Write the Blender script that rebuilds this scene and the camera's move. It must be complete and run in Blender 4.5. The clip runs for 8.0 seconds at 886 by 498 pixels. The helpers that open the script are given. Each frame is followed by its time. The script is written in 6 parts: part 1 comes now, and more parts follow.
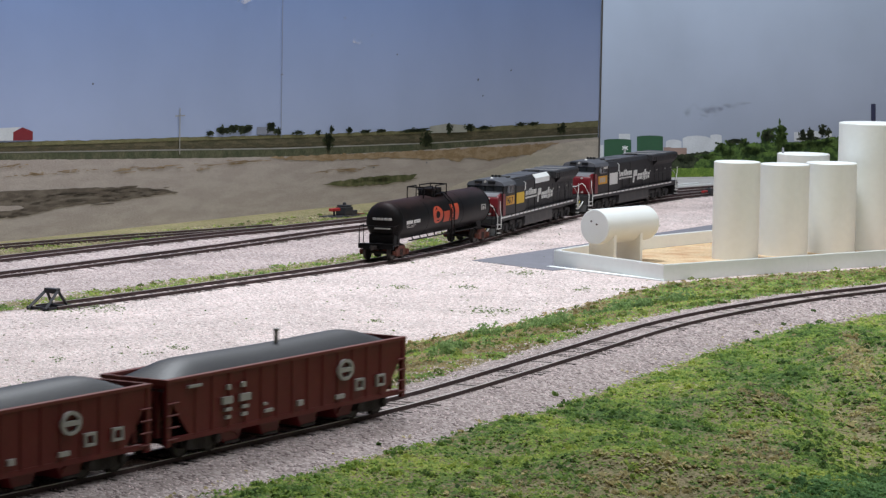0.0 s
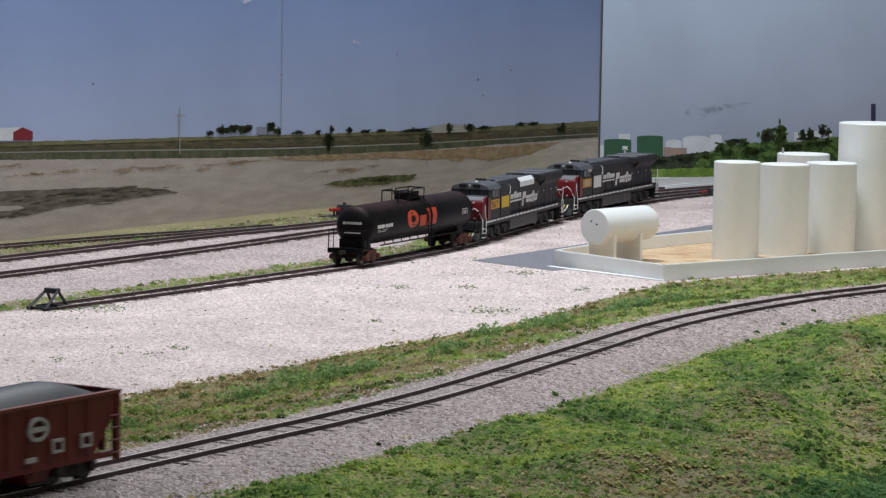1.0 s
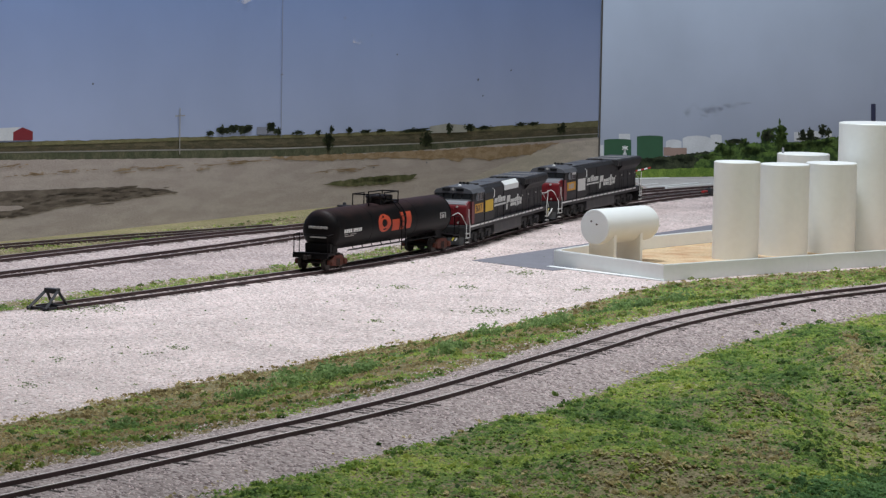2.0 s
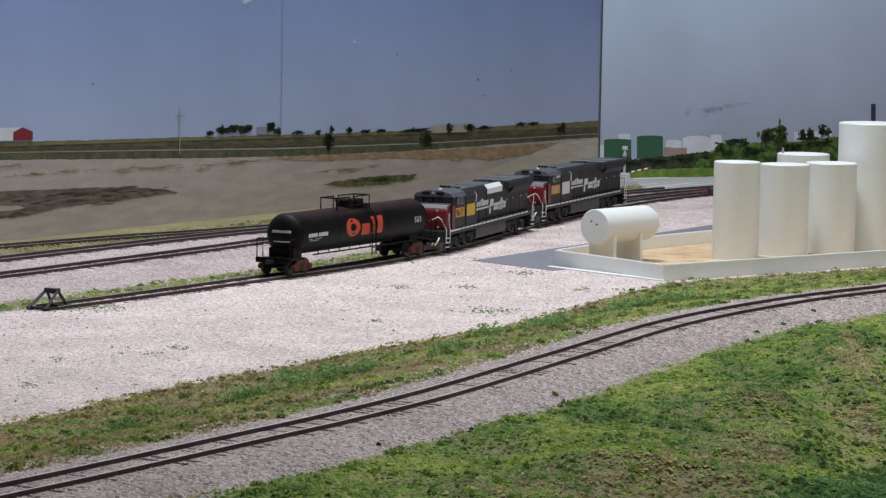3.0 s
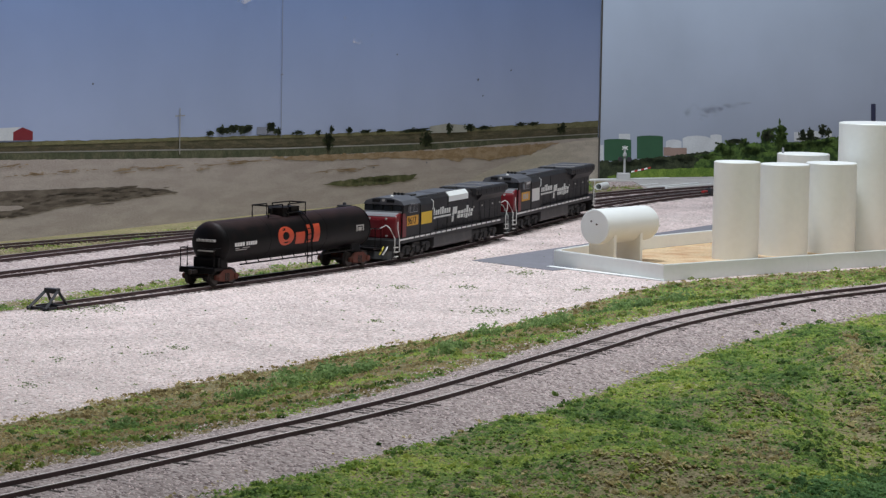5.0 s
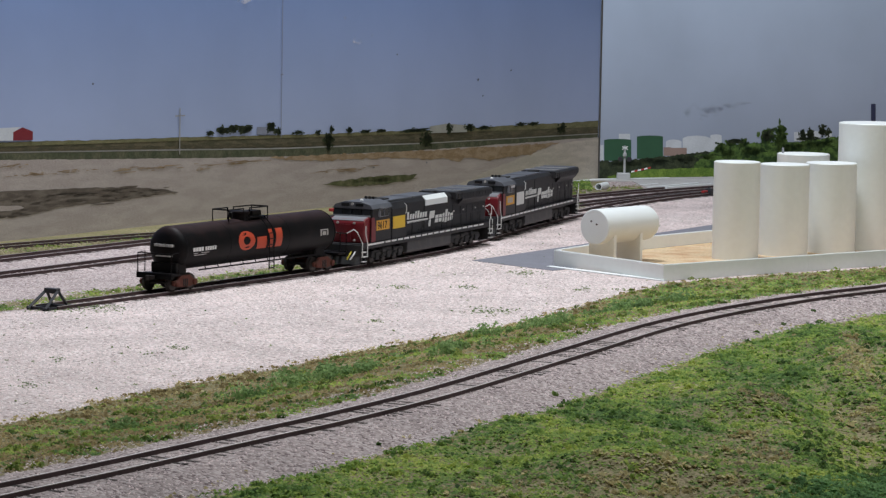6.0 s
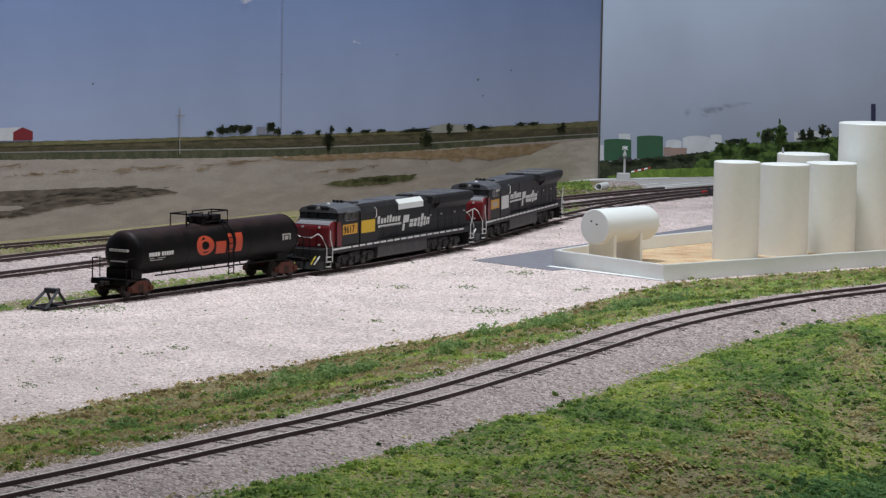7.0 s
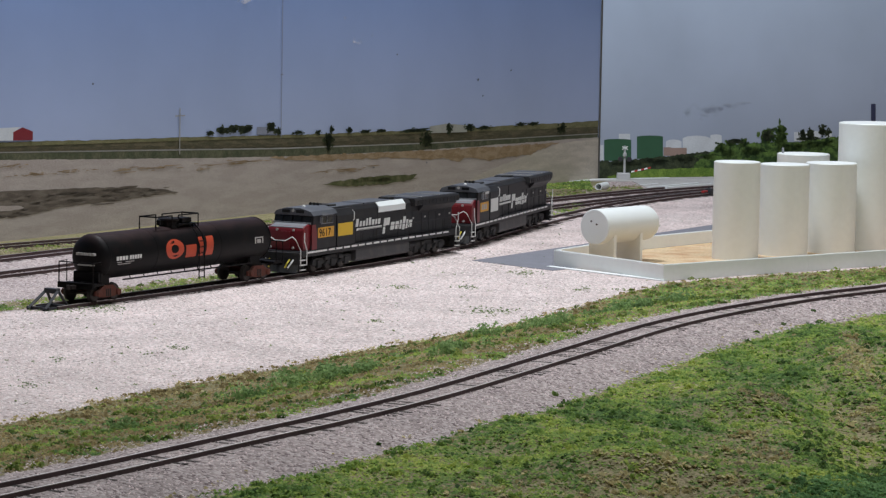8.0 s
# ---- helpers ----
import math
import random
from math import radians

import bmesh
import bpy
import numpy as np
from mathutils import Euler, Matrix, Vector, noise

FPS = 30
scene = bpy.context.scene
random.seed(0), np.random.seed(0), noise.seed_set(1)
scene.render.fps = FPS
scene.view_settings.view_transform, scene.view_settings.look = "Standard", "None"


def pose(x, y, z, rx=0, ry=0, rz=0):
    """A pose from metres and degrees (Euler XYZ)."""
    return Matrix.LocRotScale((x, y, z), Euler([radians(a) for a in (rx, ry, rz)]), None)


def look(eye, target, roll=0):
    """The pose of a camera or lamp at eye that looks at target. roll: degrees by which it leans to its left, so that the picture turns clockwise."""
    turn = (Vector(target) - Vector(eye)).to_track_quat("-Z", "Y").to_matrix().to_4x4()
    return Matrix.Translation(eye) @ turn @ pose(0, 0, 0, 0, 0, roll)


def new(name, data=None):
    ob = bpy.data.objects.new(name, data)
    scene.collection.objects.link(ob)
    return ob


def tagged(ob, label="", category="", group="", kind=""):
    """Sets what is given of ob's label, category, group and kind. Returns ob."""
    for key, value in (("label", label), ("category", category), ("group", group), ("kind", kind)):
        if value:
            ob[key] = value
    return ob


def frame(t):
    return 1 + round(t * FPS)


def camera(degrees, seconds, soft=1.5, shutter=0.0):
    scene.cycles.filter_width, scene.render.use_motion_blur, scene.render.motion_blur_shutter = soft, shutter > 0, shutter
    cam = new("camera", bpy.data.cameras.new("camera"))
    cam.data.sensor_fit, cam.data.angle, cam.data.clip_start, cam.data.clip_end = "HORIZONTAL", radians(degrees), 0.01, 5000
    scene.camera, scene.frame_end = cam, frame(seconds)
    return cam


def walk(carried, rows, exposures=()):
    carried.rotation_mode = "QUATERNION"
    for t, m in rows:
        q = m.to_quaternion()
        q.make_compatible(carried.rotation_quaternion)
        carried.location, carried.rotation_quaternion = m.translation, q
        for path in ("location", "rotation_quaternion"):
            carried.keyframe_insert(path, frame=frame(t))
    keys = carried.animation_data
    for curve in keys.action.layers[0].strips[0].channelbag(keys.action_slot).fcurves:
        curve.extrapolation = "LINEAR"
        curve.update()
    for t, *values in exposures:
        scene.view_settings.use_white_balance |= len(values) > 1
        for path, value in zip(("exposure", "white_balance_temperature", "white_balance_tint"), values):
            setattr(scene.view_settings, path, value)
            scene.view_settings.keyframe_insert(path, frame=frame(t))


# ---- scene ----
# ---- camera: a camcorder on a tripod in front of an HO-scale layout ----
FOV, EYE, TILT, ROLL = 16.31, (0.0, 0.0, 0.2165), 5.16, 0.978
cam = camera(FOV, 8.0, soft=1.3, shutter=0.4)
CAM_POSE = look(EYE, (0, math.cos(radians(TILT)), EYE[2] - math.sin(radians(TILT))), ROLL)
# the camcorder's automatic exposure settles once the dark hoppers have gone
walk(cam, [(0.0, CAM_POSE), (8.0, CAM_POSE)], [(0.0, 0.11), (0.5, 0.03), (1.2, -0.1), (3.0, -0.12), (8.0, -0.15)])

# ---- world and room light ----
world = bpy.data.worlds.new("room_air")
scene.world = world
world.use_nodes = True
world.node_tree.nodes["Background"].inputs[0].default_value = (0.86, 0.9, 1.0, 1)
world.node_tree.nodes["Background"].inputs[1].default_value = 0.05


def overhead_lamp(x, y, z, sx, sy, watts, aim):
    data = bpy.data.lights.new("unseen_lamp", "AREA")
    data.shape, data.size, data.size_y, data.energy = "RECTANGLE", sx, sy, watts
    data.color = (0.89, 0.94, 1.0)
    ob = new("unseen_lamp", data)
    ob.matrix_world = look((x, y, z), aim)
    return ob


# unseen lamp above the yard, placed by the way the trains' shadows fall
overhead_lamp(-0.1, 2.34, 1.38, 0.26, 0.12, 18.0, (-0.1, 2.34, 0.0))
# broad fill lamp, added overhead to brighten backdrop, tanks and ground
overhead_lamp(0.6, 1.6, 1.52, 1.6, 0.9, 18.0, (0.6, 1.6, 0.0))

# ---- materials ----
MATS = {}


def mat(name, base, rough=0.6, metal=0.0, var=0.15, scale=60, fine=900, bump=0.0, dirt=None, dirt_amt=0.0, island=0.0, obj_rand=0.0, spec=0.5):
    """A painted or natural surface: two scales of variation, optional stains and relief."""
    m = bpy.data.materials.new(name)
    m.use_nodes = True
    nt = m.node_tree
    n, l = nt.nodes, nt.links
    b = n["Principled BSDF"]
    b.inputs["Roughness"].default_value, b.inputs["Metallic"].default_value = rough, metal
    b.inputs["Specular IOR Level"].default_value = spec
    tc = n.new("ShaderNodeTexCoord")
    big, small = n.new("ShaderNodeTexNoise"), n.new("ShaderNodeTexNoise")
    big.inputs["Scale"].default_value, small.inputs["Scale"].default_value = scale, fine
    big.inputs["Detail"].default_value, small.inputs["Detail"].default_value = 4, 3
    for t in (big, small):
        l.new(tc.outputs["Object"], t.inputs["Vector"])
    add = n.new("ShaderNodeMath")
    add.operation = "ADD"
    l.new(big.outputs["Fac"], add.inputs[0]), l.new(small.outputs["Fac"], add.inputs[1])
    ramp = n.new("ShaderNodeMapRange")
    ramp.inputs["From Min"].default_value, ramp.inputs["From Max"].default_value = 0.6, 1.4
    ramp.inputs["To Min"].default_value, ramp.inputs["To Max"].default_value = 1 - var, 1 + var
    l.new(add.outputs[0], ramp.inputs["Value"])
    fac = ramp.outputs[0]
    for amt, node, out in ((island, "ShaderNodeNewGeometry", "Random Per Island"), (obj_rand, "ShaderNodeObjectInfo", "Random")):
        if amt:
            g = n.new(node)
            mr = n.new("ShaderNodeMapRange")
            mr.inputs["To Min"].default_value, mr.inputs["To Max"].default_value = 1 - amt, 1 + amt
            l.new(g.outputs[out], mr.inputs["Value"])
            mu = n.new("ShaderNodeMath")
            mu.operation = "MULTIPLY"
            l.new(fac, mu.inputs[0]), l.new(mr.outputs[0], mu.inputs[1])
            fac = mu.outputs[0]
    col = n.new("ShaderNodeVectorMath")
    col.operation = "SCALE"
    col.inputs[0].default_value = base
    l.new(fac, col.inputs["Scale"])
    out = col.outputs[0]
    if dirt:
        mix = n.new("ShaderNodeMix")
        mix.data_type = "RGBA"
        st = n.new("ShaderNodeTexNoise")
        st.inputs["Scale"].default_value, st.inputs["Detail"].default_value = scale * 2.3, 6
        l.new(tc.outputs["Object"], st.inputs["Vector"])
        sr = n.new("ShaderNodeMapRange")
        sr.inputs["From Min"].default_value, sr.inputs["From Max"].default_value = 0.5, 0.72
        sr.inputs["To Max"].default_value = dirt_amt
        l.new(st.outputs["Fac"], sr.inputs["Value"]), l.new(sr.outputs[0], mix.inputs["Factor"])
        l.new(out, mix.inputs["A"])
        mix.inputs["B"].default_value = (*dirt, 1)
        out = mix.outputs["Result"]
    l.new(out, b.inputs["Base Color"])
    if bump:
        bp = n.new("ShaderNodeBump")
        bp.inputs["Strength"].default_value, bp.inputs["Distance"].default_value = bump, 0.0006
        l.new(small.outputs["Fac"], bp.inputs["Height"]), l.new(bp.outputs[0], b.inputs["Normal"])
    MATS[name] = m
    return m


def two_tone(name, a, b_, scale, lo=0.42, hi=0.62, rough=0.9, stretch=(1, 1, 1), bump=0.5, fine=900):
    """Two colours mixed by a ragged noise, with fine grain."""
    m = bpy.data.materials.new(name)
    m.use_nodes = True
    n, l = m.node_tree.nodes, m.node_tree.links
    b = n["Principled BSDF"]
    b.inputs["Roughness"].default_value, b.inputs["Specular IOR Level"].default_value = rough, 0.15
    tc = n.new("ShaderNodeTexCoord")
    mp = n.new("ShaderNodeMapping")
    mp.inputs["Scale"].default_value = stretch
    l.new(tc.outputs["Object"], mp.inputs["Vector"])
    no, fi = n.new("ShaderNodeTexNoise"), n.new("ShaderNodeTexNoise")
    no.inputs["Scale"].default_value, no.inputs["Detail"].default_value = scale, 8
    fi.inputs["Scale"].default_value, fi.inputs["Detail"].default_value = fine, 2
    l.new(mp.outputs[0], no.inputs["Vector"]), l.new(mp.outputs[0], fi.inputs["Vector"])
    mr = n.new("ShaderNodeMapRange")
    mr.inputs["From Min"].default_value, mr.inputs["From Max"].default_value = lo, hi
    l.new(no.outputs["Fac"], mr.inputs["Value"])
    mix = n.new("ShaderNodeMix")
    mix.data_type = "RGBA"
    l.new(mr.outputs[0], mix.inputs["Factor"])
    mix.inputs["A"].default_value, mix.inputs["B"].default_value = (*a, 1), (*b_, 1)
    fr = n.new("ShaderNodeMapRange")
    fr.inputs["From Min"].default_value, fr.inputs["From Max"].default_value = 0.3, 0.7
    fr.inputs["To Min"].default_value, fr.inputs["To Max"].default_value = 0.75, 1.25
    l.new(fi.outputs["Fac"], fr.inputs["Value"])
    sc = n.new("ShaderNodeVectorMath")
    sc.operation = "SCALE"
    l.new(mix.outputs["Result"], sc.inputs[0]), l.new(fr.outputs[0], sc.inputs["Scale"])
    l.new(sc.outputs[0], b.inputs["Base Color"])
    if bump:
        bp = n.new("ShaderNodeBump")
        bp.inputs["Strength"].default_value, bp.inputs["Distance"].default_value = bump, 0.001
        l.new(fi.outputs["Fac"], bp.inputs["Height"]), l.new(bp.outputs[0], b.inputs["Normal"])
    MATS[name] = m
    return m


mat("rail_side", (0.07, 0.042, 0.042), 0.8, var=0.3)
mat("rail_head", (0.62, 0.57, 0.56), 0.47, 0.9, var=0.2)
mat("tie", (0.055, 0.042, 0.036), 0.9, var=0.4, obj_rand=0.3, island=0.35)
mat("bright_white", (0.83, 0.86, 0.855), 0.5, var=0.03)
mat("asphalt", (0.2, 0.2, 0.23), 0.9, var=0.12, bump=0.3)
mat("worn_road", (0.46, 0.445, 0.435), 0.9, var=0.22, scale=30, bump=0.3, dirt=(0.62, 0.6, 0.58), dirt_amt=0.6)
two_tone("tan_floor", (0.62, 0.47, 0.3), (0.5, 0.3, 0.17), 45, 0.45, 0.7, bump=0.2)

# ---- mesh building, in millimetres ----
K = 0.001


class MB:
    def __init__(self):
        self.v, self.f = [], []

    def add(self, vs, fs):
        o = len(self.v)
        self.v += [tuple(p) for p in vs]
        self.f += [tuple(o + i for i in f) for f in fs]
        return self

    def box(self, x0, x1, y0, y1, z0, z1):
        vs = [(x, y, z) for x in (x0, x1) for y in (y0, y1) for z in (z0, z1)]
        return self.add(vs, [(0, 1, 3, 2), (4, 6, 7, 5), (0, 4, 5, 1), (2, 3, 7, 6), (0, 2, 6, 4), (1, 5, 7, 3)])

    def loft(self, rings, cap=True, closed=True):
        n, vs, fs = len(rings[0]), [], []
        for r in rings:
            vs += list(r)
        for i in range(len(rings) - 1):
            for j in range(n if closed else n - 1):
                k = (j + 1) % n
                fs.append((i * n + j, i * n + k, (i + 1) * n + k, (i + 1) * n + j))
        if cap:
            fs += [tuple(range(n - 1, -1, -1)), tuple((len(rings) - 1) * n + j for j in range(n))]
        return self.add(vs, fs)

    def prism(self, profile, a0, a1, axis="y"):
        """profile in the two other axes (x,z for y; y,z for x; x,y for z)."""
        def put(p, a):
            return {"y": (p[0], a, p[1]), "x": (a, p[0], p[1]), "z": (p[0], p[1], a)}[axis]
        return self.loft([[put(p, a0) for p in profile], [put(p, a1) for p in profile]])

    def lathe(self, prof, axis="x", c=(0, 0, 0), n=24):
        """prof: (along, radius)."""
        rings = []
        for a, r in prof:
            ring = []
            for i in range(n):
                t = 2 * math.pi * i / n
                p, q = r * math.cos(t), r * math.sin(t)
                ring.append({"x": (c[0] + a, c[1] + p, c[2] + q), "y": (c[0] + p, c[1] + a, c[2] + q), "z": (c[0] + p, c[1] + q, c[2] + a)}[axis])
            rings.append(ring)
        return self.loft(rings)

    def tube(self, pts, r, n=6):
        pts = [Vector(p) for p in pts]
        rings = []
        for i, p in enumerate(pts):
            d = (pts[min(i + 1, len(pts) - 1)] - pts[max(i - 1, 0)]).normalized()
            u = d.cross(Vector((0, 0, 1)) if abs(d.z) < 0.9 else Vector((0, 1, 0))).normalized()
            w = d.cross(u)
            rings.append([tuple(p + u * r * math.cos(2 * math.pi * k / n) + w * r * math.sin(2 * math.pi * k / n)) for k in range(n)])
        return self.loft(rings)


def mesh_of(name, mb, material, bevel=0.0, smooth=False):
    me = bpy.data.meshes.new(name)
    me.from_pydata([(x * K, y * K, z * K) for x, y, z in mb.v], [], mb.f)
    bm = bmesh.new()
    bm.from_mesh(me)
    bmesh.ops.recalc_face_normals(bm, faces=bm.faces)
    if bevel:
        es = [e for e in bm.edges if len(e.link_faces) == 2 and e.calc_face_angle(0) > 0.5]
        bmesh.ops.bevel(bm, geom=es, offset=bevel * K, segments=2, profile=0.6, affect="EDGES", clamp_overlap=True)
    bm.to_mesh(me)
    bm.free()
    if smooth:
        me.shade_smooth()
        me.set_sharp_from_angle(angle=radians(38))
    me.materials.append(MATS[material])
    return me


def part(name, mb, material, parent=None, label="", bevel=0.0, smooth=False):
    ob = new(name, mesh_of(name, mb, material, bevel, smooth))
    if parent:
        ob.parent = parent
    return tagged(ob, label)


def thing(name, label, category, m=None, group="", kind=""):
    ob = new(name)
    ob.empty_display_size = 0.02
    if m:
        ob.matrix_world = m
    return tagged(ob, label, category, group, kind)


# ---- plan: track lines, in millimetres ----
def spline(P, step=4.0):
    P = [Vector(p) for p in P]
    P = [2 * P[0] - P[1]] + P + [2 * P[-1] - P[-2]]
    dense = []
    for i in range(1, len(P) - 2):
        a, b, c, d = P[i - 1:i + 3]
        for k in range(60):
            t = k / 60
            dense.append(0.5 * (2 * b + (c - a) * t + (2 * a - 5 * b + 4 * c - d) * t * t + (3 * b - 3 * c + d - a) * t ** 3))
    dense.append(P[-2])
    s = np.concatenate([[0], np.cumsum([(dense[i + 1] - dense[i]).length for i in range(len(dense) - 1)])])
    q = np.arange(0, s[-1], step)
    return np.stack([np.interp(q, s, [p.x for p in dense]), np.interp(q, s, [p.y for p in dense]), q], 1)


def at(path, s):
    i = float(np.clip(s / 4.0, 0, len(path) - 1.001))
    k = int(i)
    a, b = path[k], path[k + 1]
    p = a + (b - a) * (s / 4.0 - k)
    return Vector((p[0], p[1])), math.atan2(b[1] - a[1], b[0] - a[0])


SIDING = spline([(-258, 1908), (-195, 2010), (-134, 2114), (-74, 2218), (-47, 2271), (-22, 2326), (0, 2382), (19, 2439), (53, 2554),
                 (90, 2668), (131, 2781), (175, 2892), (235, 3000), (315, 3110), (400, 3200)])
SID0 = 60.0
MAIN = spline([(-2216, 760), (-1516, 760), (-816, 760), (-480, 800), (-330, 868), (-232, 978), (-158, 1099), (-132, 1142), (-105, 1189), (-75, 1241), (-43, 1297), (1, 1384), (62, 1527), (129, 1682), (205, 1805), (272, 1885), (330, 1950), (400, 2020)])
TRACK_B = spline([(-430, 1925), (-305, 2120), (-240, 2235), (-167, 2370), (-86, 2530), (0, 2665), (101, 2822), (169, 2938), (235, 3040), (320, 3140), (420, 3235)])
TRACK_C = spline([(-450, 2030), (-322, 2237), (-253, 2355), (-195, 2452), (-133, 2544), (-66, 2649), (20, 2785), (104, 2922), (204, 3065), (300, 3180), (420, 3300)])
TRACK_D = spline([(-480, 2150), (-336, 2334), (-260, 2428), (-195, 2498), (-133, 2570)])
RAIL_Z, MAIN_Z = 3.0, 28.0

# ---- ground: one sheet, yard level at zero, main line on a low bank ----
def main_offset(X, Y):
    """Signed distance from the main line, positive on the yard side."""
    P = MAIN[::6, :2]
    T = np.gradient(P, axis=0)
    T /= np.linalg.norm(T, axis=1)[:, None]
    best, off = np.full(X.shape, 1e9), np.zeros(X.shape)
    for p, t in zip(P, T):
        dx, dy = X - p[0], Y - p[1]
        d2 = dx * dx + dy * dy
        hit = d2 < best
        best = np.where(hit, d2, best)
        off = np.where(hit, np.where(t[0] * dy - t[1] * dx > 0, 1, -1) * np.sqrt(d2), off)
    return off


def smooth_step(a, b, x):
    t = np.clip((x - a) / (b - a), 0, 1)
    return t * t * (3 - 2 * t)


def bumps(X, Y, size, seed):
    rng = np.random.default_rng(seed)
    z = np.zeros(X.shape)
    for _ in range(9):
        a, p = rng.uniform(0, 6.283, 2)
        w = size * rng.uniform(0.6, 1.7)
        z += np.sin((X * math.cos(a) + Y * math.sin(a)) / w * 6.283 + p)
    return z / 4.0


def track_distance(X, Y, path):
    best = np.full(X.shape, 1e9)
    for p in path[::6]:
        best = np.minimum(best, (X - p[0]) ** 2 + (Y - p[1]) ** 2)
    return np.sqrt(best)


EDGE_X = (-420, -207, -185, -139, -86, -27, 34, 79, 95, 121, 150, 156, 269, 420)
EDGE_Y = (1030, 1439, 1479, 1577, 1664, 1775, 1854, 1971, 2008, 2083, 2138, 2160, 2254, 2381)


def yard_edge(X, Y):
    """Distance from the gravel's edge, positive on the gravel."""
    return (Y - np.interp(X, EDGE_X, EDGE_Y)) * 0.47


def ground_z(X, Y, off=None):
    X, Y = np.asarray(X, float), np.asarray(Y, float)
    off = main_offset(X, Y) if off is None else off
    bank = 26.0 * (1 - smooth_step(18, 190, off))
    near = 26.0 - 5.5 * smooth_step(14, 50, -off) - 8 * smooth_step(50, 260, -off)
    z = np.where(off > 0, bank, near)
    lift = np.full(X.shape, 1e9)
    for line in (SIDING, TRACK_B, TRACK_C, TRACK_D):
        lift = np.minimum(lift, track_distance(X, Y, line))
    z = z + 0.6 * (1 - smooth_step(16, 34, lift))
    rough = smooth_step(40, 75, np.abs(off)) * np.where(off > 0, 1 - smooth_step(150, 200, off), 1.0)
    z = z + rough * bumps(X, Y, 70, 3) * np.where(off > 0, 1.2, 2.6)
    # humps and gullies of rough ground in the foreground
    lumps = [(142, 1400, 24, 40, 12), (96, 1225, 36, 30, 9), (186, 1330, 24, 90, -12), (206, 1560, 13, 110, 10), (234, 1560, 18, 130, -13), (40, 1300, 30, 40, 4)]
    for lx, ly, wx, wy, h in lumps:
        z = z + np.where(off < -45, 1, 0) * h * np.exp(-((X - lx) / wx) ** 2 - ((Y - ly) / wy) ** 2)
    return z


gx = np.concatenate([np.linspace(-2600, -630, 30), np.arange(-616, 460, 7.0), np.linspace(480, 1400, 22)])
gy = np.concatenate([np.arange(760, 2300, 9.0), np.arange(2300, 3700, 12.0)])
GX, GY = np.meshgrid(gx, gy, indexing="ij")
OFF = main_offset(GX, GY)
GZ = ground_z(GX, GY, OFF)


def sheet(name, mask, dz, material, label, category, kind="structure"):
    mb = MB()
    idx = -np.ones(GX.shape, int)
    for i, j in zip(*np.nonzero(mask)):
        idx[i, j] = len(mb.v)
        mb.v.append((GX[i, j], GY[i, j], GZ[i, j] + dz))
    for i in range(GX.shape[0] - 1):
        for j in range(GX.shape[1] - 1):
            q = (idx[i, j], idx[i + 1, j], idx[i + 1, j + 1], idx[i, j + 1])
            if min(q) >= 0:
                mb.f.append(q)
    ob = part(name, mb, material, None, "", smooth=True)
    return tagged(ob, label, category, "", kind)


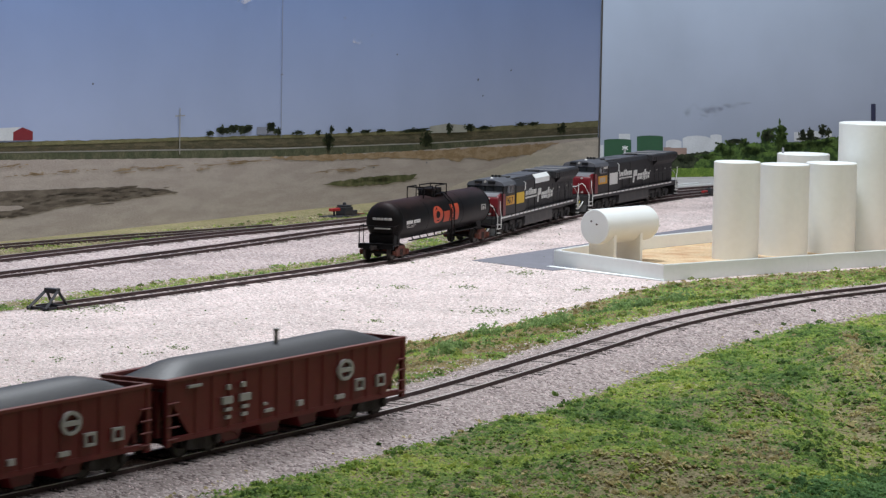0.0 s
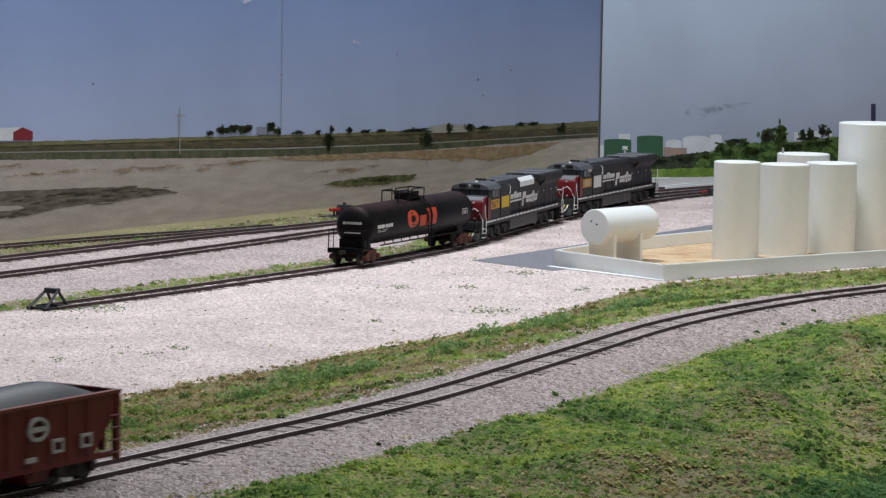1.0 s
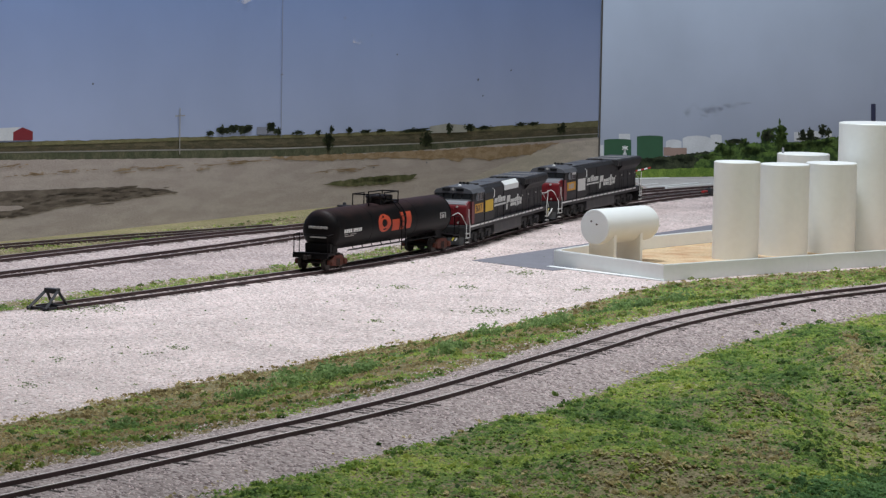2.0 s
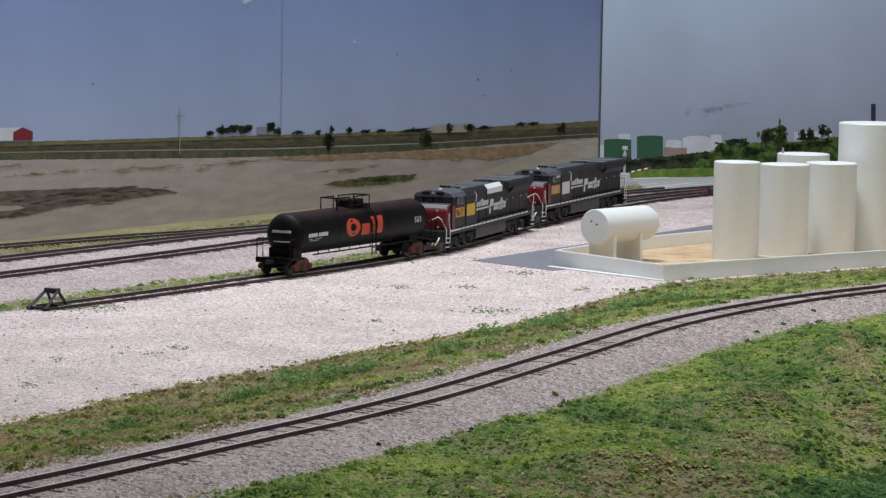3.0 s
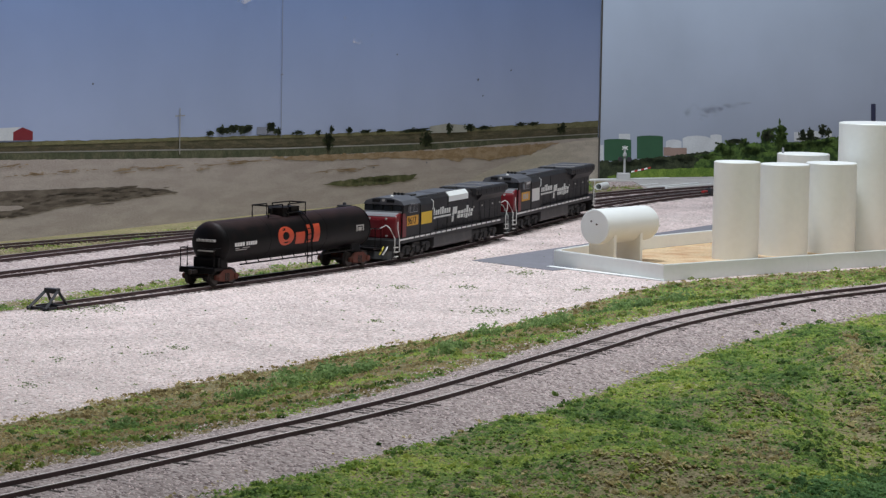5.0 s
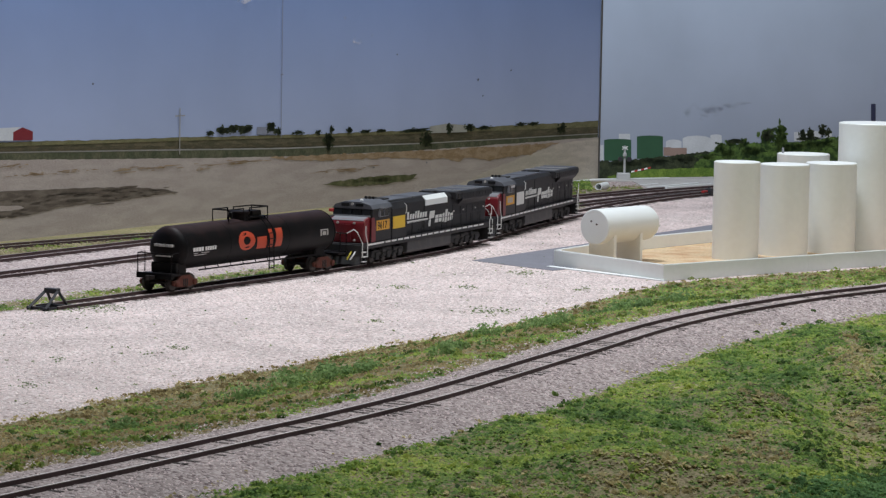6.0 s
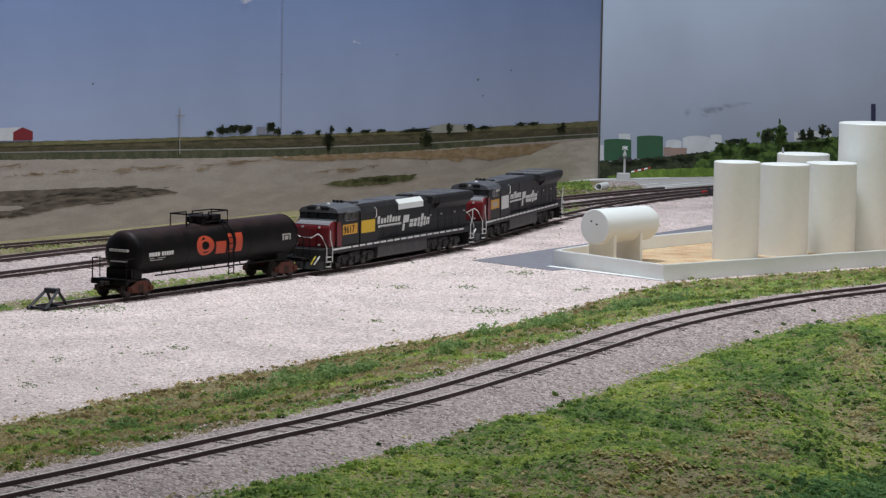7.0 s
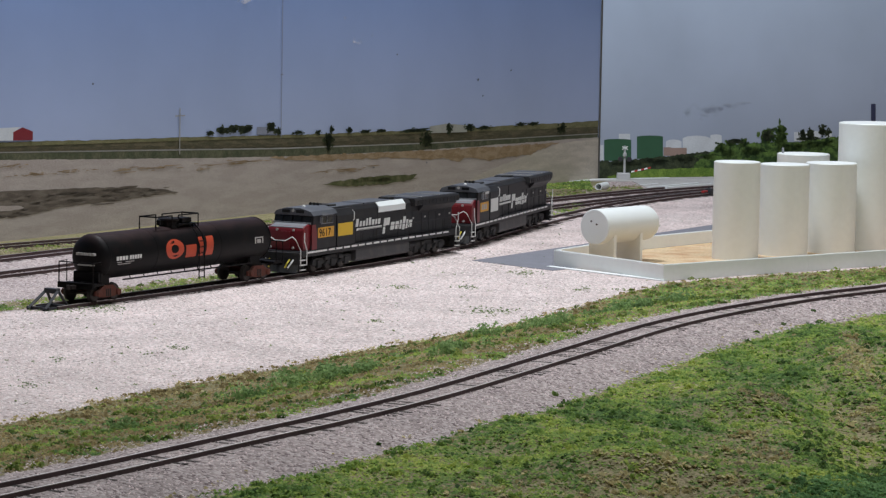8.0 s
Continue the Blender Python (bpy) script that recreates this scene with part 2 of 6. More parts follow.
def ground_material():
    """Gravel, grass soil and ballast by where they lie on the plan: the edges wander."""
    m = bpy.data.materials.new("ground_cover")
    m.use_nodes = True
    n, l = m.node_tree.nodes, m.node_tree.links
    b = n["Principled BSDF"]
    b.inputs["Roughness"].default_value, b.inputs["Specular IOR Level"].default_value = 0.92, 0.15
    tc = n.new("ShaderNodeTexCoord")
    at_ = n.new("ShaderNodeAttribute")
    at_.attribute_name = "cover"
    sep = n.new("ShaderNodeSeparateColor")
    l.new(at_.outputs["Color"], sep.inputs[0])
    vo = n.new("ShaderNodeTexVoronoi")
    vo.inputs["Scale"].default_value = 1000 / 1.5
    l.new(tc.outputs["Object"], vo.inputs["Vector"])
    rnd = n.new("ShaderNodeSeparateColor")
    l.new(vo.outputs["Color"], rnd.inputs[0])

    def ramp(cols, src):
        r = n.new("ShaderNodeValToRGB")
        r.color_ramp.interpolation = "CONSTANT"
        while len(r.color_ramp.elements) < len(cols):
            r.color_ramp.elements.new(0.5)
        pos = 0.0
        for e, (share, c) in zip(r.color_ramp.elements, cols):
            e.position, e.color = pos, (*c, 1)
            pos += share
        l.new(src, r.inputs[0])
        return r.outputs[0]

    def noise(scale, detail=6):
        t = n.new("ShaderNodeTexNoise")
        t.inputs["Scale"].default_value, t.inputs["Detail"].default_value = scale, detail
        l.new(tc.outputs["Object"], t.inputs["Vector"])
        return t.outputs["Fac"]

    def mix(fac, a, c):
        x = n.new("ShaderNodeMix")
        x.data_type = "RGBA"
        l.new(fac, x.inputs["Factor"]), l.new(a, x.inputs["A"]), l.new(c, x.inputs["B"])
        return x.outputs["Result"]

    def edge(weight, wob, wide):
        """weight plus noise, cut sharply."""
        a = n.new("ShaderNodeMath")
        a.operation = "MULTIPLY_ADD"
        l.new(wob, a.inputs[0])
        a.inputs[1].default_value = 0.8
        l.new(weight, a.inputs[2])
        r = n.new("ShaderNodeMapRange")
        r.inputs["From Min"].default_value, r.inputs["From Max"].default_value = 0.9 - wide, 0.9 + wide
        l.new(a.outputs[0], r.inputs["Value"])
        return r.outputs[0]

    white = ramp([(0.55, (0.66, 0.54, 0.52)), (0.22, (0.49, 0.41, 0.39)), (0.18, (0.8, 0.71, 0.69)), (0.05, (0.26, 0.2, 0.17))], rnd.outputs[0])
    pink = ramp([(0.38, (0.48, 0.395, 0.38)), (0.3, (0.37, 0.295, 0.285)), (0.22, (0.62, 0.54, 0.52)), (0.1, (0.24, 0.19, 0.18))], rnd.outputs[1])
    soil = ramp([(0.4, (0.29, 0.24, 0.145)), (0.3, (0.23, 0.205, 0.11)), (0.3, (0.19, 0.19, 0.085))], rnd.outputs[2])
    wob = noise(55, 8)
    c = mix(edge(sep.outputs[0], wob, 0.06), white, pink)
    grey = ramp([(0.38, (0.4, 0.335, 0.32)), (0.3, (0.3, 0.245, 0.235)), (0.22, (0.52, 0.45, 0.435)), (0.1, (0.16, 0.12, 0.12))], rnd.outputs[1])
    c = mix(edge(sep.outputs[2], wob, 0.06), c, grey)
    c = mix(edge(sep.outputs[1], wob, 0.06), c, soil)
    mr = n.new("ShaderNodeMapRange")
    mr.inputs["From Min"].default_value, mr.inputs["From Max"].default_value = 0.3, 0.7
    mr.inputs["To Min"].default_value, mr.inputs["To Max"].default_value = 0.82, 1.14
    l.new(noise(18, 6), mr.inputs["Value"])
    sc = n.new("ShaderNodeVectorMath")
    sc.operation = "SCALE"
    l.new(c, sc.inputs[0]), l.new(mr.outputs[0], sc.inputs["Scale"])
    l.new(sc.outputs[0], b.inputs["Base Color"])
    bp = n.new("ShaderNodeBump")
    bp.inputs["Strength"].default_value, bp.inputs["Distance"].default_value = 0.6, 0.0008
    bp.invert = True
    l.new(vo.outputs["Distance"], bp.inputs["Height"]), l.new(bp.outputs[0], b.inputs["Normal"])
    MATS["ground_cover"] = m


ground_material()


def side_of(X, Y, path):
    P = path[::8, :2]
    T = np.gradient(P, axis=0)
    T /= np.linalg.norm(T, axis=1)[:, None]
    best, off = np.full(X.shape, 1e9), np.zeros(X.shape)
    for p, t in zip(P, T):
        dx, dy = X - p[0], Y - p[1]
        d2 = dx * dx + dy * dy
        hit = d2 < best
        best, off = np.where(hit, d2, best), np.where(hit, t[0] * dy - t[1] * dx, off)
    return off


WALL_A, WALL_B = Vector((-345, 2396)), Vector((161, 3248))
WALL_D = (WALL_B - WALL_A).normalized()
OFF_SID, OFF_C = side_of(GX, GY, SIDING), side_of(GX, GY, TRACK_C)
WALL_OFF = (GX - WALL_A.x) * -WALL_D.y + (GY - WALL_A.y) * WALL_D.x


def cover(off, sid, offc, X, Y):
    """Shares of darker ballast and of soil with grass."""
    ball = np.maximum(smooth_step(2, 14, sid), 1 - smooth_step(38, 52, np.abs(off)))
    grass_mid = smooth_step(20, 34, off) * (1 - smooth_step(-7, 7, yard_edge(X, Y)))
    grass_near = smooth_step(38, 56, -off)
    strip = smooth_step(9, 14, sid) * (1 - smooth_step(40, 56, sid)) * (X < 60)
    far = smooth_step(14, 24, offc) * (Y < 2950)
    corner = smooth_step(24, 36, offc) * (Y >= 2950) * (X < 146 + (Y - 3100) * 0.2)
    main = 1 - smooth_step(40, 60, np.abs(off))
    return ball, main, np.maximum.reduce([grass_mid, grass_near, strip * 0.8, far, corner])


BALL, BANK, GRASS = cover(OFF, OFF_SID, OFF_C, GX, GY)
ground = sheet("ground", np.ones(GX.shape, bool), 0, "ground_cover", "pale gravel yard with ballast and grassy banks", "ground")
cl = ground.data.color_attributes.new("cover", "FLOAT_COLOR", "POINT")
cl.data.foreach_set("color", np.stack([BALL.ravel(), GRASS.ravel(), BANK.ravel(), 1 + 0 * BALL.ravel()], 1).ravel())


# ---- track ----
def rail_mesh(path, lat, z, s0, s1, lo, hi, w, step=12):
    mb, rings = MB(), []
    for s in np.arange(s0, s1 + 0.1, step):
        p, a = at(path, s)
        nx, ny = -math.sin(a), math.cos(a)
        ring = []
        for u, v in ((-w, lo), (w, lo), (w, hi), (-w, hi)):
            ring.append((p.x + nx * (lat + u), p.y + ny * (lat + u), z + v))
        rings.append(ring)
    return mb.loft(rings)


def tie_mesh(path, z, s0, s1, seed):
    mb, rng = MB(), random.Random(seed)
    s = s0
    while s < s1:
        p, a = at(path, s)
        c, d = math.cos(a), math.sin(a)
        h = rng.uniform(-0.3, 0.3)
        vs = []
        for u in (-1.3, 1.3):
            for v in (-15, 15):
                for q in (-4.2, -2.3 + h):
                    vs.append((p.x + c * u - d * v, p.y + d * u + c * v, z + q))
        mb.add(vs, [(0, 1, 3, 2), (4, 6, 7, 5), (0, 4, 5, 1), (2, 3, 7, 6), (0, 2, 6, 4), (1, 5, 7, 3)])
        s += 6.6 + rng.uniform(-0.4, 0.4)
    return mb


TIE = mesh_of("tie", MB().box(-1.3, 1.3, -15, 15, -4.2, -2.3), "tie", bevel=0.15)


def track(name, path, z, label, single=None, s0=0, proud=0.0):
    """single: the stretch of line whose ties are objects of their own."""
    s1 = path[-1][2] - 4
    t = thing(name, label, "track")
    for lat in (-8.6, 8.6):
        r = part("rail", rail_mesh(path, lat, z, s0, s1, -2.7, -0.28, 0.4), "rail_side", t)
        part("rail_head", rail_mesh(path, lat, z, s0, s1, -0.28, 0.0, 0.36), "rail_head", r, "worn bright rail top")
    if single:
        rng = random.Random(9)
        s = single[0]
        while s < single[1]:
            p, a = at(path, s)
            o = new("tie", TIE)
            o.parent = t
            o.matrix_basis = pose(p.x * K, p.y * K, (z + proud + rng.uniform(-0.25, 0.3)) * K, 0, 0, math.degrees(a) + rng.uniform(-1.5, 1.5))
            s += 6.6 + rng.uniform(-0.4, 0.4)
        if single[0] > 40:
            tagged(part("tie_run", tie_mesh(path, z, s0, single[0] - 6, 5), "tie", t), kind="stuff")
    else:
        tagged(part("tie_run", tie_mesh(path, z, s0, s1, 5), "tie", t), kind="stuff")
    return t


track("main_track", MAIN, MAIN_Z, "curving single track on grey ballast bank", (1930, 3190), 0, 0.18)
track("siding_track", SIDING, RAIL_Z, "yard siding track sunk in pale gravel", (24, 1480), 20)
track("yard_track", TRACK_B, RAIL_Z, "weathered yard track on pinkish ballast")
track("through_track", TRACK_C, RAIL_Z, "dark rails of a through track near the backdrop")
track("spur_track", TRACK_D, RAIL_Z, "short spur track leaving the through track")


# ---- the room round the layout ----
mat("room_paint", (0.72, 0.71, 0.68), 0.8, var=0.05, scale=3)
mat("room_floor", (0.3, 0.27, 0.24), 0.7, var=0.15, scale=4)
ROOM = (-3200, 2600, -1600, 4600, -950, 1560)


def slab(name, x0, x1, y0, y1, z0, z1, material, label, category):
    return tagged(part(name, MB().box(x0, x1, y0, y1, z0, z1), material), label, category, "", "structure")


rx0, rx1, ry0, ry1, rz0, rz1 = ROOM
slab("floor", rx0, rx1, ry0, ry1, rz0 - 50, rz0, "room_floor", "plain room floor under the layout", "floor")
slab("ceiling", rx0, rx1, ry0, ry1, rz1, rz1 + 50, "room_paint", "plain white painted room ceiling", "ceiling")
slab("wall_west", rx0 - 60, rx0, ry0, ry1, rz0, rz1, "room_paint", "plain pale painted room wall", "wall")
slab("wall_east", rx1, rx1 + 60, ry0, ry1, rz0, rz1, "room_paint", "plain pale painted room wall", "wall")
slab("wall_south", rx0, rx1, ry0 - 60, ry0, rz0, rz1, "room_paint", "plain pale painted room wall", "wall")
slab("wall_north", rx0, rx1, ry1, ry1 + 60, rz0, rz1, "room_paint", "plain pale painted room wall", "wall")
slab("layout_table", -2590, 1390, 760, 3690, -62, -42, "room_floor", "plywood deck that carries the layout", "table")
for lx in (-2400, -600, 1250):
    for ly in (820, 3500):
        slab("table_leg", lx - 45, lx + 45, ly - 45, ly + 45, rz0, -62, "room_floor", "square timber leg under the layout", "table leg")
slab("layout_fascia", -2600, 1400, 745, 760, -180, 14, "room_paint", "painted fascia board along the layout edge", "trim")


# ---- backdrop boards: flat printed photographs ----
def sky_print(name, top, low, z_low, z_top, grime=0.06):
    m = bpy.data.materials.new(name)
    m.use_nodes = True
    n, l = m.node_tree.nodes, m.node_tree.links
    b = n["Principled BSDF"]
    b.inputs["Roughness"].default_value, b.inputs["Specular IOR Level"].default_value = 0.55, 0.3
    tc = n.new("ShaderNodeTexCoord")
    sx = n.new("ShaderNodeSeparateXYZ")
    l.new(tc.outputs["Object"], sx.inputs[0])
    no = n.new("ShaderNodeTexNoise")
    no.inputs["Scale"].default_value, no.inputs["Detail"].default_value = 7, 6
    l.new(tc.outputs["Object"], no.inputs["Vector"])
    mr = n.new("ShaderNodeMapRange")
    mr.inputs["From Min"].default_value, mr.inputs["From Max"].default_value = z_low * K, z_top * K
    l.new(sx.outputs[2], mr.inputs["Value"])
    mix = n.new("ShaderNodeMix")
    mix.data_type = "RGBA"
    l.new(mr.outputs[0], mix.inputs["Factor"])
    mix.inputs["A"].default_value, mix.inputs["B"].default_value = (*low, 1), (*top, 1)
    gr = n.new("ShaderNodeMapRange")
    gr.inputs["From Min"].default_value, gr.inputs["From Max"].default_value = 0.3, 0.7
    gr.inputs["To Min"].default_value, gr.inputs["To Max"].default_value = 1 - grime, 1 + grime
    l.new(no.outputs["Fac"], gr.inputs["Value"])
    sc = n.new("ShaderNodeVectorMath")
    sc.operation = "SCALE"
    l.new(mix.outputs["Result"], sc.inputs[0]), l.new(gr.outputs[0], sc.inputs["Scale"])
    l.new(sc.outputs[0], b.inputs["Base Color"])
    MATS[name] = m


sky_print("blue_sky", (0.185, 0.285, 0.555), (0.4, 0.465, 0.655), 60, 230)
sky_print("haze_sky", (0.49, 0.59, 0.75), (0.36, 0.405, 0.51), 35, 190, 0.08)
two_tone("far_hill", (0.085, 0.08, 0.048), (0.14, 0.12, 0.075), 60, stretch=(1, 1, 5), bump=0, fine=500)
two_tone("far_verge", (0.075, 0.085, 0.05), (0.12, 0.12, 0.075), 80, bump=0, fine=500)
two_tone("dry_field", (0.4, 0.345, 0.315), (0.455, 0.4, 0.365), 26, stretch=(1, 1, 6), bump=0, fine=700)
two_tone("lit_field", (0.46, 0.41, 0.35), (0.54, 0.48, 0.41), 30, stretch=(1, 1, 6), bump=0, fine=700)
two_tone("brown_field", (0.27, 0.189, 0.108), (0.365, 0.27, 0.176), 70, stretch=(1, 1, 3), bump=0, fine=700)
two_tone("wet_field", (0.12, 0.098, 0.08), (0.19, 0.16, 0.132), 60, stretch=(1, 1, 5), bump=0)
two_tone("printed_leaves", (0.034, 0.062, 0.022), (0.11, 0.175, 0.05), 160, bump=0, fine=600)
two_tone("printed_dark_leaves", (0.032, 0.042, 0.026), (0.062, 0.075, 0.042), 160, bump=0)
two_tone("printed_hedge_leaves", (0.034, 0.065, 0.022), (0.12, 0.2, 0.05), 130, bump=0, fine=420)
two_tone("printed_lawn", (0.12, 0.2, 0.04), (0.2, 0.3, 0.06), 90, bump=0, fine=600)
two_tone("crest_grass", (0.15, 0.145, 0.075), (0.2, 0.185, 0.1), 70, stretch=(1, 1, 4), bump=0, fine=500)
two_tone("far_scrub", (0.075, 0.07, 0.043), (0.12, 0.1, 0.062), 90, stretch=(1, 1, 5), bump=0, fine=500)
two_tone("far_weeds", (0.085, 0.092, 0.042), (0.15, 0.145, 0.075), 110, bump=0, fine=600)
two_tone("printed_bush_leaves", (0.028, 0.035, 0.02), (0.055, 0.065, 0.03), 160, bump=0, fine=600)
mat("printed_shed", (0.34, 0.34, 0.3), 0.7)
mat("printed_navy", (0.03, 0.035, 0.085), 0.7)
mat("printed_road", (0.34, 0.33, 0.31), 0.8)
mat("printed_red", (0.2, 0.016, 0.025), 0.7)
mat("printed_white", (0.6, 0.63, 0.67), 0.7)
mat("printed_green", (0.03, 0.1, 0.05), 0.7, var=0.1)
mat("printed_grey", (0.238, 0.255, 0.323), 0.7)
mat("printed_brown", (0.32, 0.224, 0.192), 0.7)
mat("smudge", (0.12, 0.13, 0.16), 0.9)
mat("board_edge", (0.07, 0.065, 0.06), 0.9)


def faint_print(name, base, amount, scale):
    """A smear or cloud that lets the sky print show through."""
    m = bpy.data.materials.new(name)
    m.use_nodes = True
    n, l = m.node_tree.nodes, m.node_tree.links
    b, out = n["Principled BSDF"], n["Material Output"]
    b.inputs["Base Color"].default_value = (*base, 1)
    b.inputs["Roughness"].default_value = 0.8
    tc, no, mr = n.new("ShaderNodeTexCoord"), n.new("ShaderNodeTexNoise"), n.new("ShaderNodeMapRange")
    no.inputs["Scale"].default_value, no.inputs["Detail"].default_value = scale, 6
    l.new(tc.outputs["Object"], no.inputs["Vector"])
    mr.inputs["From Min"].default_value, mr.inputs["From Max"].default_value, mr.inputs["To Max"].default_value = 0.42, 0.68, amount
    l.new(no.outputs["Fac"], mr.inputs["Value"])
    tr, mx = n.new("ShaderNodeBsdfTransparent"), n.new("ShaderNodeMixShader")
    l.new(mr.outputs[0], mx.inputs[0]), l.new(tr.outputs[0], mx.inputs[1]), l.new(b.outputs[0], mx.inputs[2])
    l.new(mx.outputs[0], out.inputs["Surface"])
    MATS[name] = m


faint_print("printed_cloud", (0.85, 0.8, 0.82), 0.75, 45)
faint_print("smudge_print", (0.2, 0.2, 0.23), 0.22, 45)


def board(name, a, b, h, material, label):
    d = (b - a).normalized()
    nrm = Vector((-d.y, d.x)) * 6
    mb = MB().loft([[(a.x, a.y, -40), (b.x, b.y, -40), (b.x + nrm.x, b.y + nrm.y, -40), (a.x + nrm.x, a.y + nrm.y, -40)],
                    [(a.x, a.y, h), (b.x, b.y, h), (b.x + nrm.x, b.y + nrm.y, h), (a.x + nrm.x, a.y + nrm.y, h)]])
    return tagged(part(name, mb, material), label, "backdrop", "", "structure")


R_DIR = Vector((math.cos(radians(28)), math.sin(radians(28))))
left_board = board("backdrop", WALL_A - WALL_D * 700, WALL_B, 420, "blue_sky", "photographic backdrop of sky and farmland on a flat board")
right_board = board("backdrop", WALL_B + R_DIR * 1.0, WALL_B + R_DIR * 1100, 420, "haze_sky", "hazy sky backdrop board with trees and tanks")


class Print:
    """Shapes printed on a board: along (mm from its origin), height (mm)."""
    def __init__(self, ob, origin, d):
        self.ob, self.o, self.d, self.n, self.k = ob, origin, d, Vector((d.y, -d.x)), 0

    def pt(self, a, z, e):
        p = self.o + self.d * a + self.n * e
        return (p.x, p.y, z)

    def shape(self, name, outlines, material):
        self.k += 1
        e, mb = 0.12 + 0.06 * self.k, MB()
        for o in outlines:
            mb.add([self.pt(*p, e) for p in o], [tuple(range(len(o)))])
        return part(name, mb, material, self.ob)

    def strip(self, name, stops, material, rough=0.0, seed=1, step=4.0):
        """stops: (along, low, high); the top edge is ragged by rough mm."""
        self.k += 1
        e, mb, rng = 0.12 + 0.06 * self.k, MB(), random.Random(seed)
        A, L, H = zip(*stops)
        prev, r = None, 0.0
        for a in np.arange(A[0], A[-1] + step, step):
            r = 0.6 * r + rng.uniform(-rough, rough)
            lo, hi = float(np.interp(a, A, L)), float(np.interp(a, A, H)) + r
            mb.v += [self.pt(a, lo, e), self.pt(a, max(hi, lo + 0.1), e)]
            k = len(mb.v)
            if prev is not None:
                mb.f.append((k - 4, k - 2, k - 1, k - 3))
            prev = a
        return part(name, mb, material, self.ob)


def blob(a, z, ra, rz, seed, n=26, rag=0.22):
    rng, out, r = random.Random(seed), [], 1.0
    for i in range(n):
        r = 1 + 0.5 * (r - 1) + rng.uniform(-rag, rag)
        t = 2 * math.pi * i / n
        out.append((a + ra * r * math.cos(t), z + rz * r * math.sin(t)))
    return out


def leafy(a, z, ra, rz, seed, count=9):
    rng = random.Random(seed)
    return [blob(a + rng.gauss(0, 0.42) * ra, z + rng.gauss(0, 0.42) * rz, ra * rng.uniform(0.12, 0.36), rz * rng.uniform(0.12, 0.36), seed * 31 + i, 11, 0.35) for i in range(count * 3)]


def ragged(points, amount, seed, step=5.0):
    """An outline with its edges broken up as a photograph shows them."""
    rng, out = random.Random(seed), []
    for (a0, z0), (a1, z1) in zip(points, points[1:] + points[:1]):
        n = max(1, int(math.hypot(a1 - a0, z1 - z0) / step))
        for k in range(n):
            out.append((a0 + (a1 - a0) * k / n, z0 + (z1 - z0) * k / n + rng.gauss(0, amount)))
    return out


def streaks(areas, seed, count=26, grow=1.0):
    """Thin flat dabs that thin out towards the rim of each area."""
    rng = random.Random(seed)
    return [blob(a + rng.gauss(0, 0.5) * ra, z + rng.gauss(0, 0.5) * rz, grow * ra * rng.uniform(0.05, 0.2), grow * rz * rng.uniform(0.08, 0.24), seed * 17 + i, 9, 0.3)
            for a, z, ra, rz in areas for i in range(count)]


def rect(a0, a1, z0, z1):
    return [(a0, z0), (a1, z0), (a1, z1), (a0, z1)]


farm = Print(left_board, WALL_A, WALL_D)
END = (WALL_B - WALL_A).length - 1
farm.strip("printed_hill", [(-690, 40, 86), (0, 40, 77), (223, 40, 72), (449, 40, 67), (689, 35, 63), (END, 35, 61)], "far_hill", 0.35)
farm.strip("printed_verge", [(-690, 40, 76), (0, 40, 69), (394, 40, 56), (640, 40, 51), (END, 35, 47.5)], "far_verge", 0.3, 2)
farm.strip("printed_lane", [(-690, 75.4, 77), (0, 69, 70.3), (394, 56, 57.2), (640, 51, 52), (END, 47.4, 48.3)], "printed_road", 0.15, 3)
farm.strip("printed_field", [(-690, -5, 70), (0, -5, 63.5), (307, -5, 52), (449, -5, 47.8), (637, -5, 45), (END, -5, 44)], "dry_field", 0.25, 4)
farm.strip("printed_hill_crest", [(-690, 82, 86.3), (0, 74, 77.3), (223, 69.6, 72.3), (449, 64.6, 67.3), (689, 60, 63.3), (END, 55, 61.3)], "crest_grass", 0.35, 21)
farm.strip("printed_hill_foot", [(-690, 77, 80), (0, 70, 72.6), (223, 63, 66), (449, 56.6, 60), (689, 51.6, 55.5), (END, 48.4, 51)], "far_scrub", 0.5, 22)
# brighter light towards the corner, put into a paler field colour
farm.strip("printed_pale_field", [(660, -5, 2), (760, -5, 20), (850, -5, 33), (905, -5, 41), (END, -5, 43.6)], "lit_field", 0.5, 8)
farm.shape("printed_stubble", [ragged([(373, 49.4), (449.4, 48.2), (566.2, 45.8), (690.6, 43.9), (800.4, 42.8), (906.3, 42), (870.5, 36.5), (844.8, 31.9), (807.6, 32.3), (762.4, 29.2), (738.9, 32.5), (712.5, 34.7), (704, 31.2), (682.3, 34.9), (631.7, 36.6), (582.4, 40.4), (526.8, 41.7), (449.6, 43), (394.5, 47)], 0.5, 71)], "brown_field")
farm.shape("printed_wet_patch", [ragged([(-40.9, 40.9), (0.1, 39.6), (49.4, 37.9), (100.4, 36.6), (168.9, 33.6), (216.3, 29.7), (236.6, 25.8), (192.5, 25.3), (130.6, 23.5), (78.5, 22.8), (28.2, 18.1), (-40.7, 20.1)], 0.22, 72)] + streaks([(85.7, 29.7, 83.3, 6.3), (184.6, 28, 47.9, 3.8), (14.1, 21.2, 28.3, 4)], 73), "wet_field")
farm.shape("printed_pale_patch", [ragged([(-20.5, 28.5), (14.1, 27.8), (29.5, 25.2), (17.6, 23.2), (-20.5, 24.1)], 0.4, 75)], "dry_field")
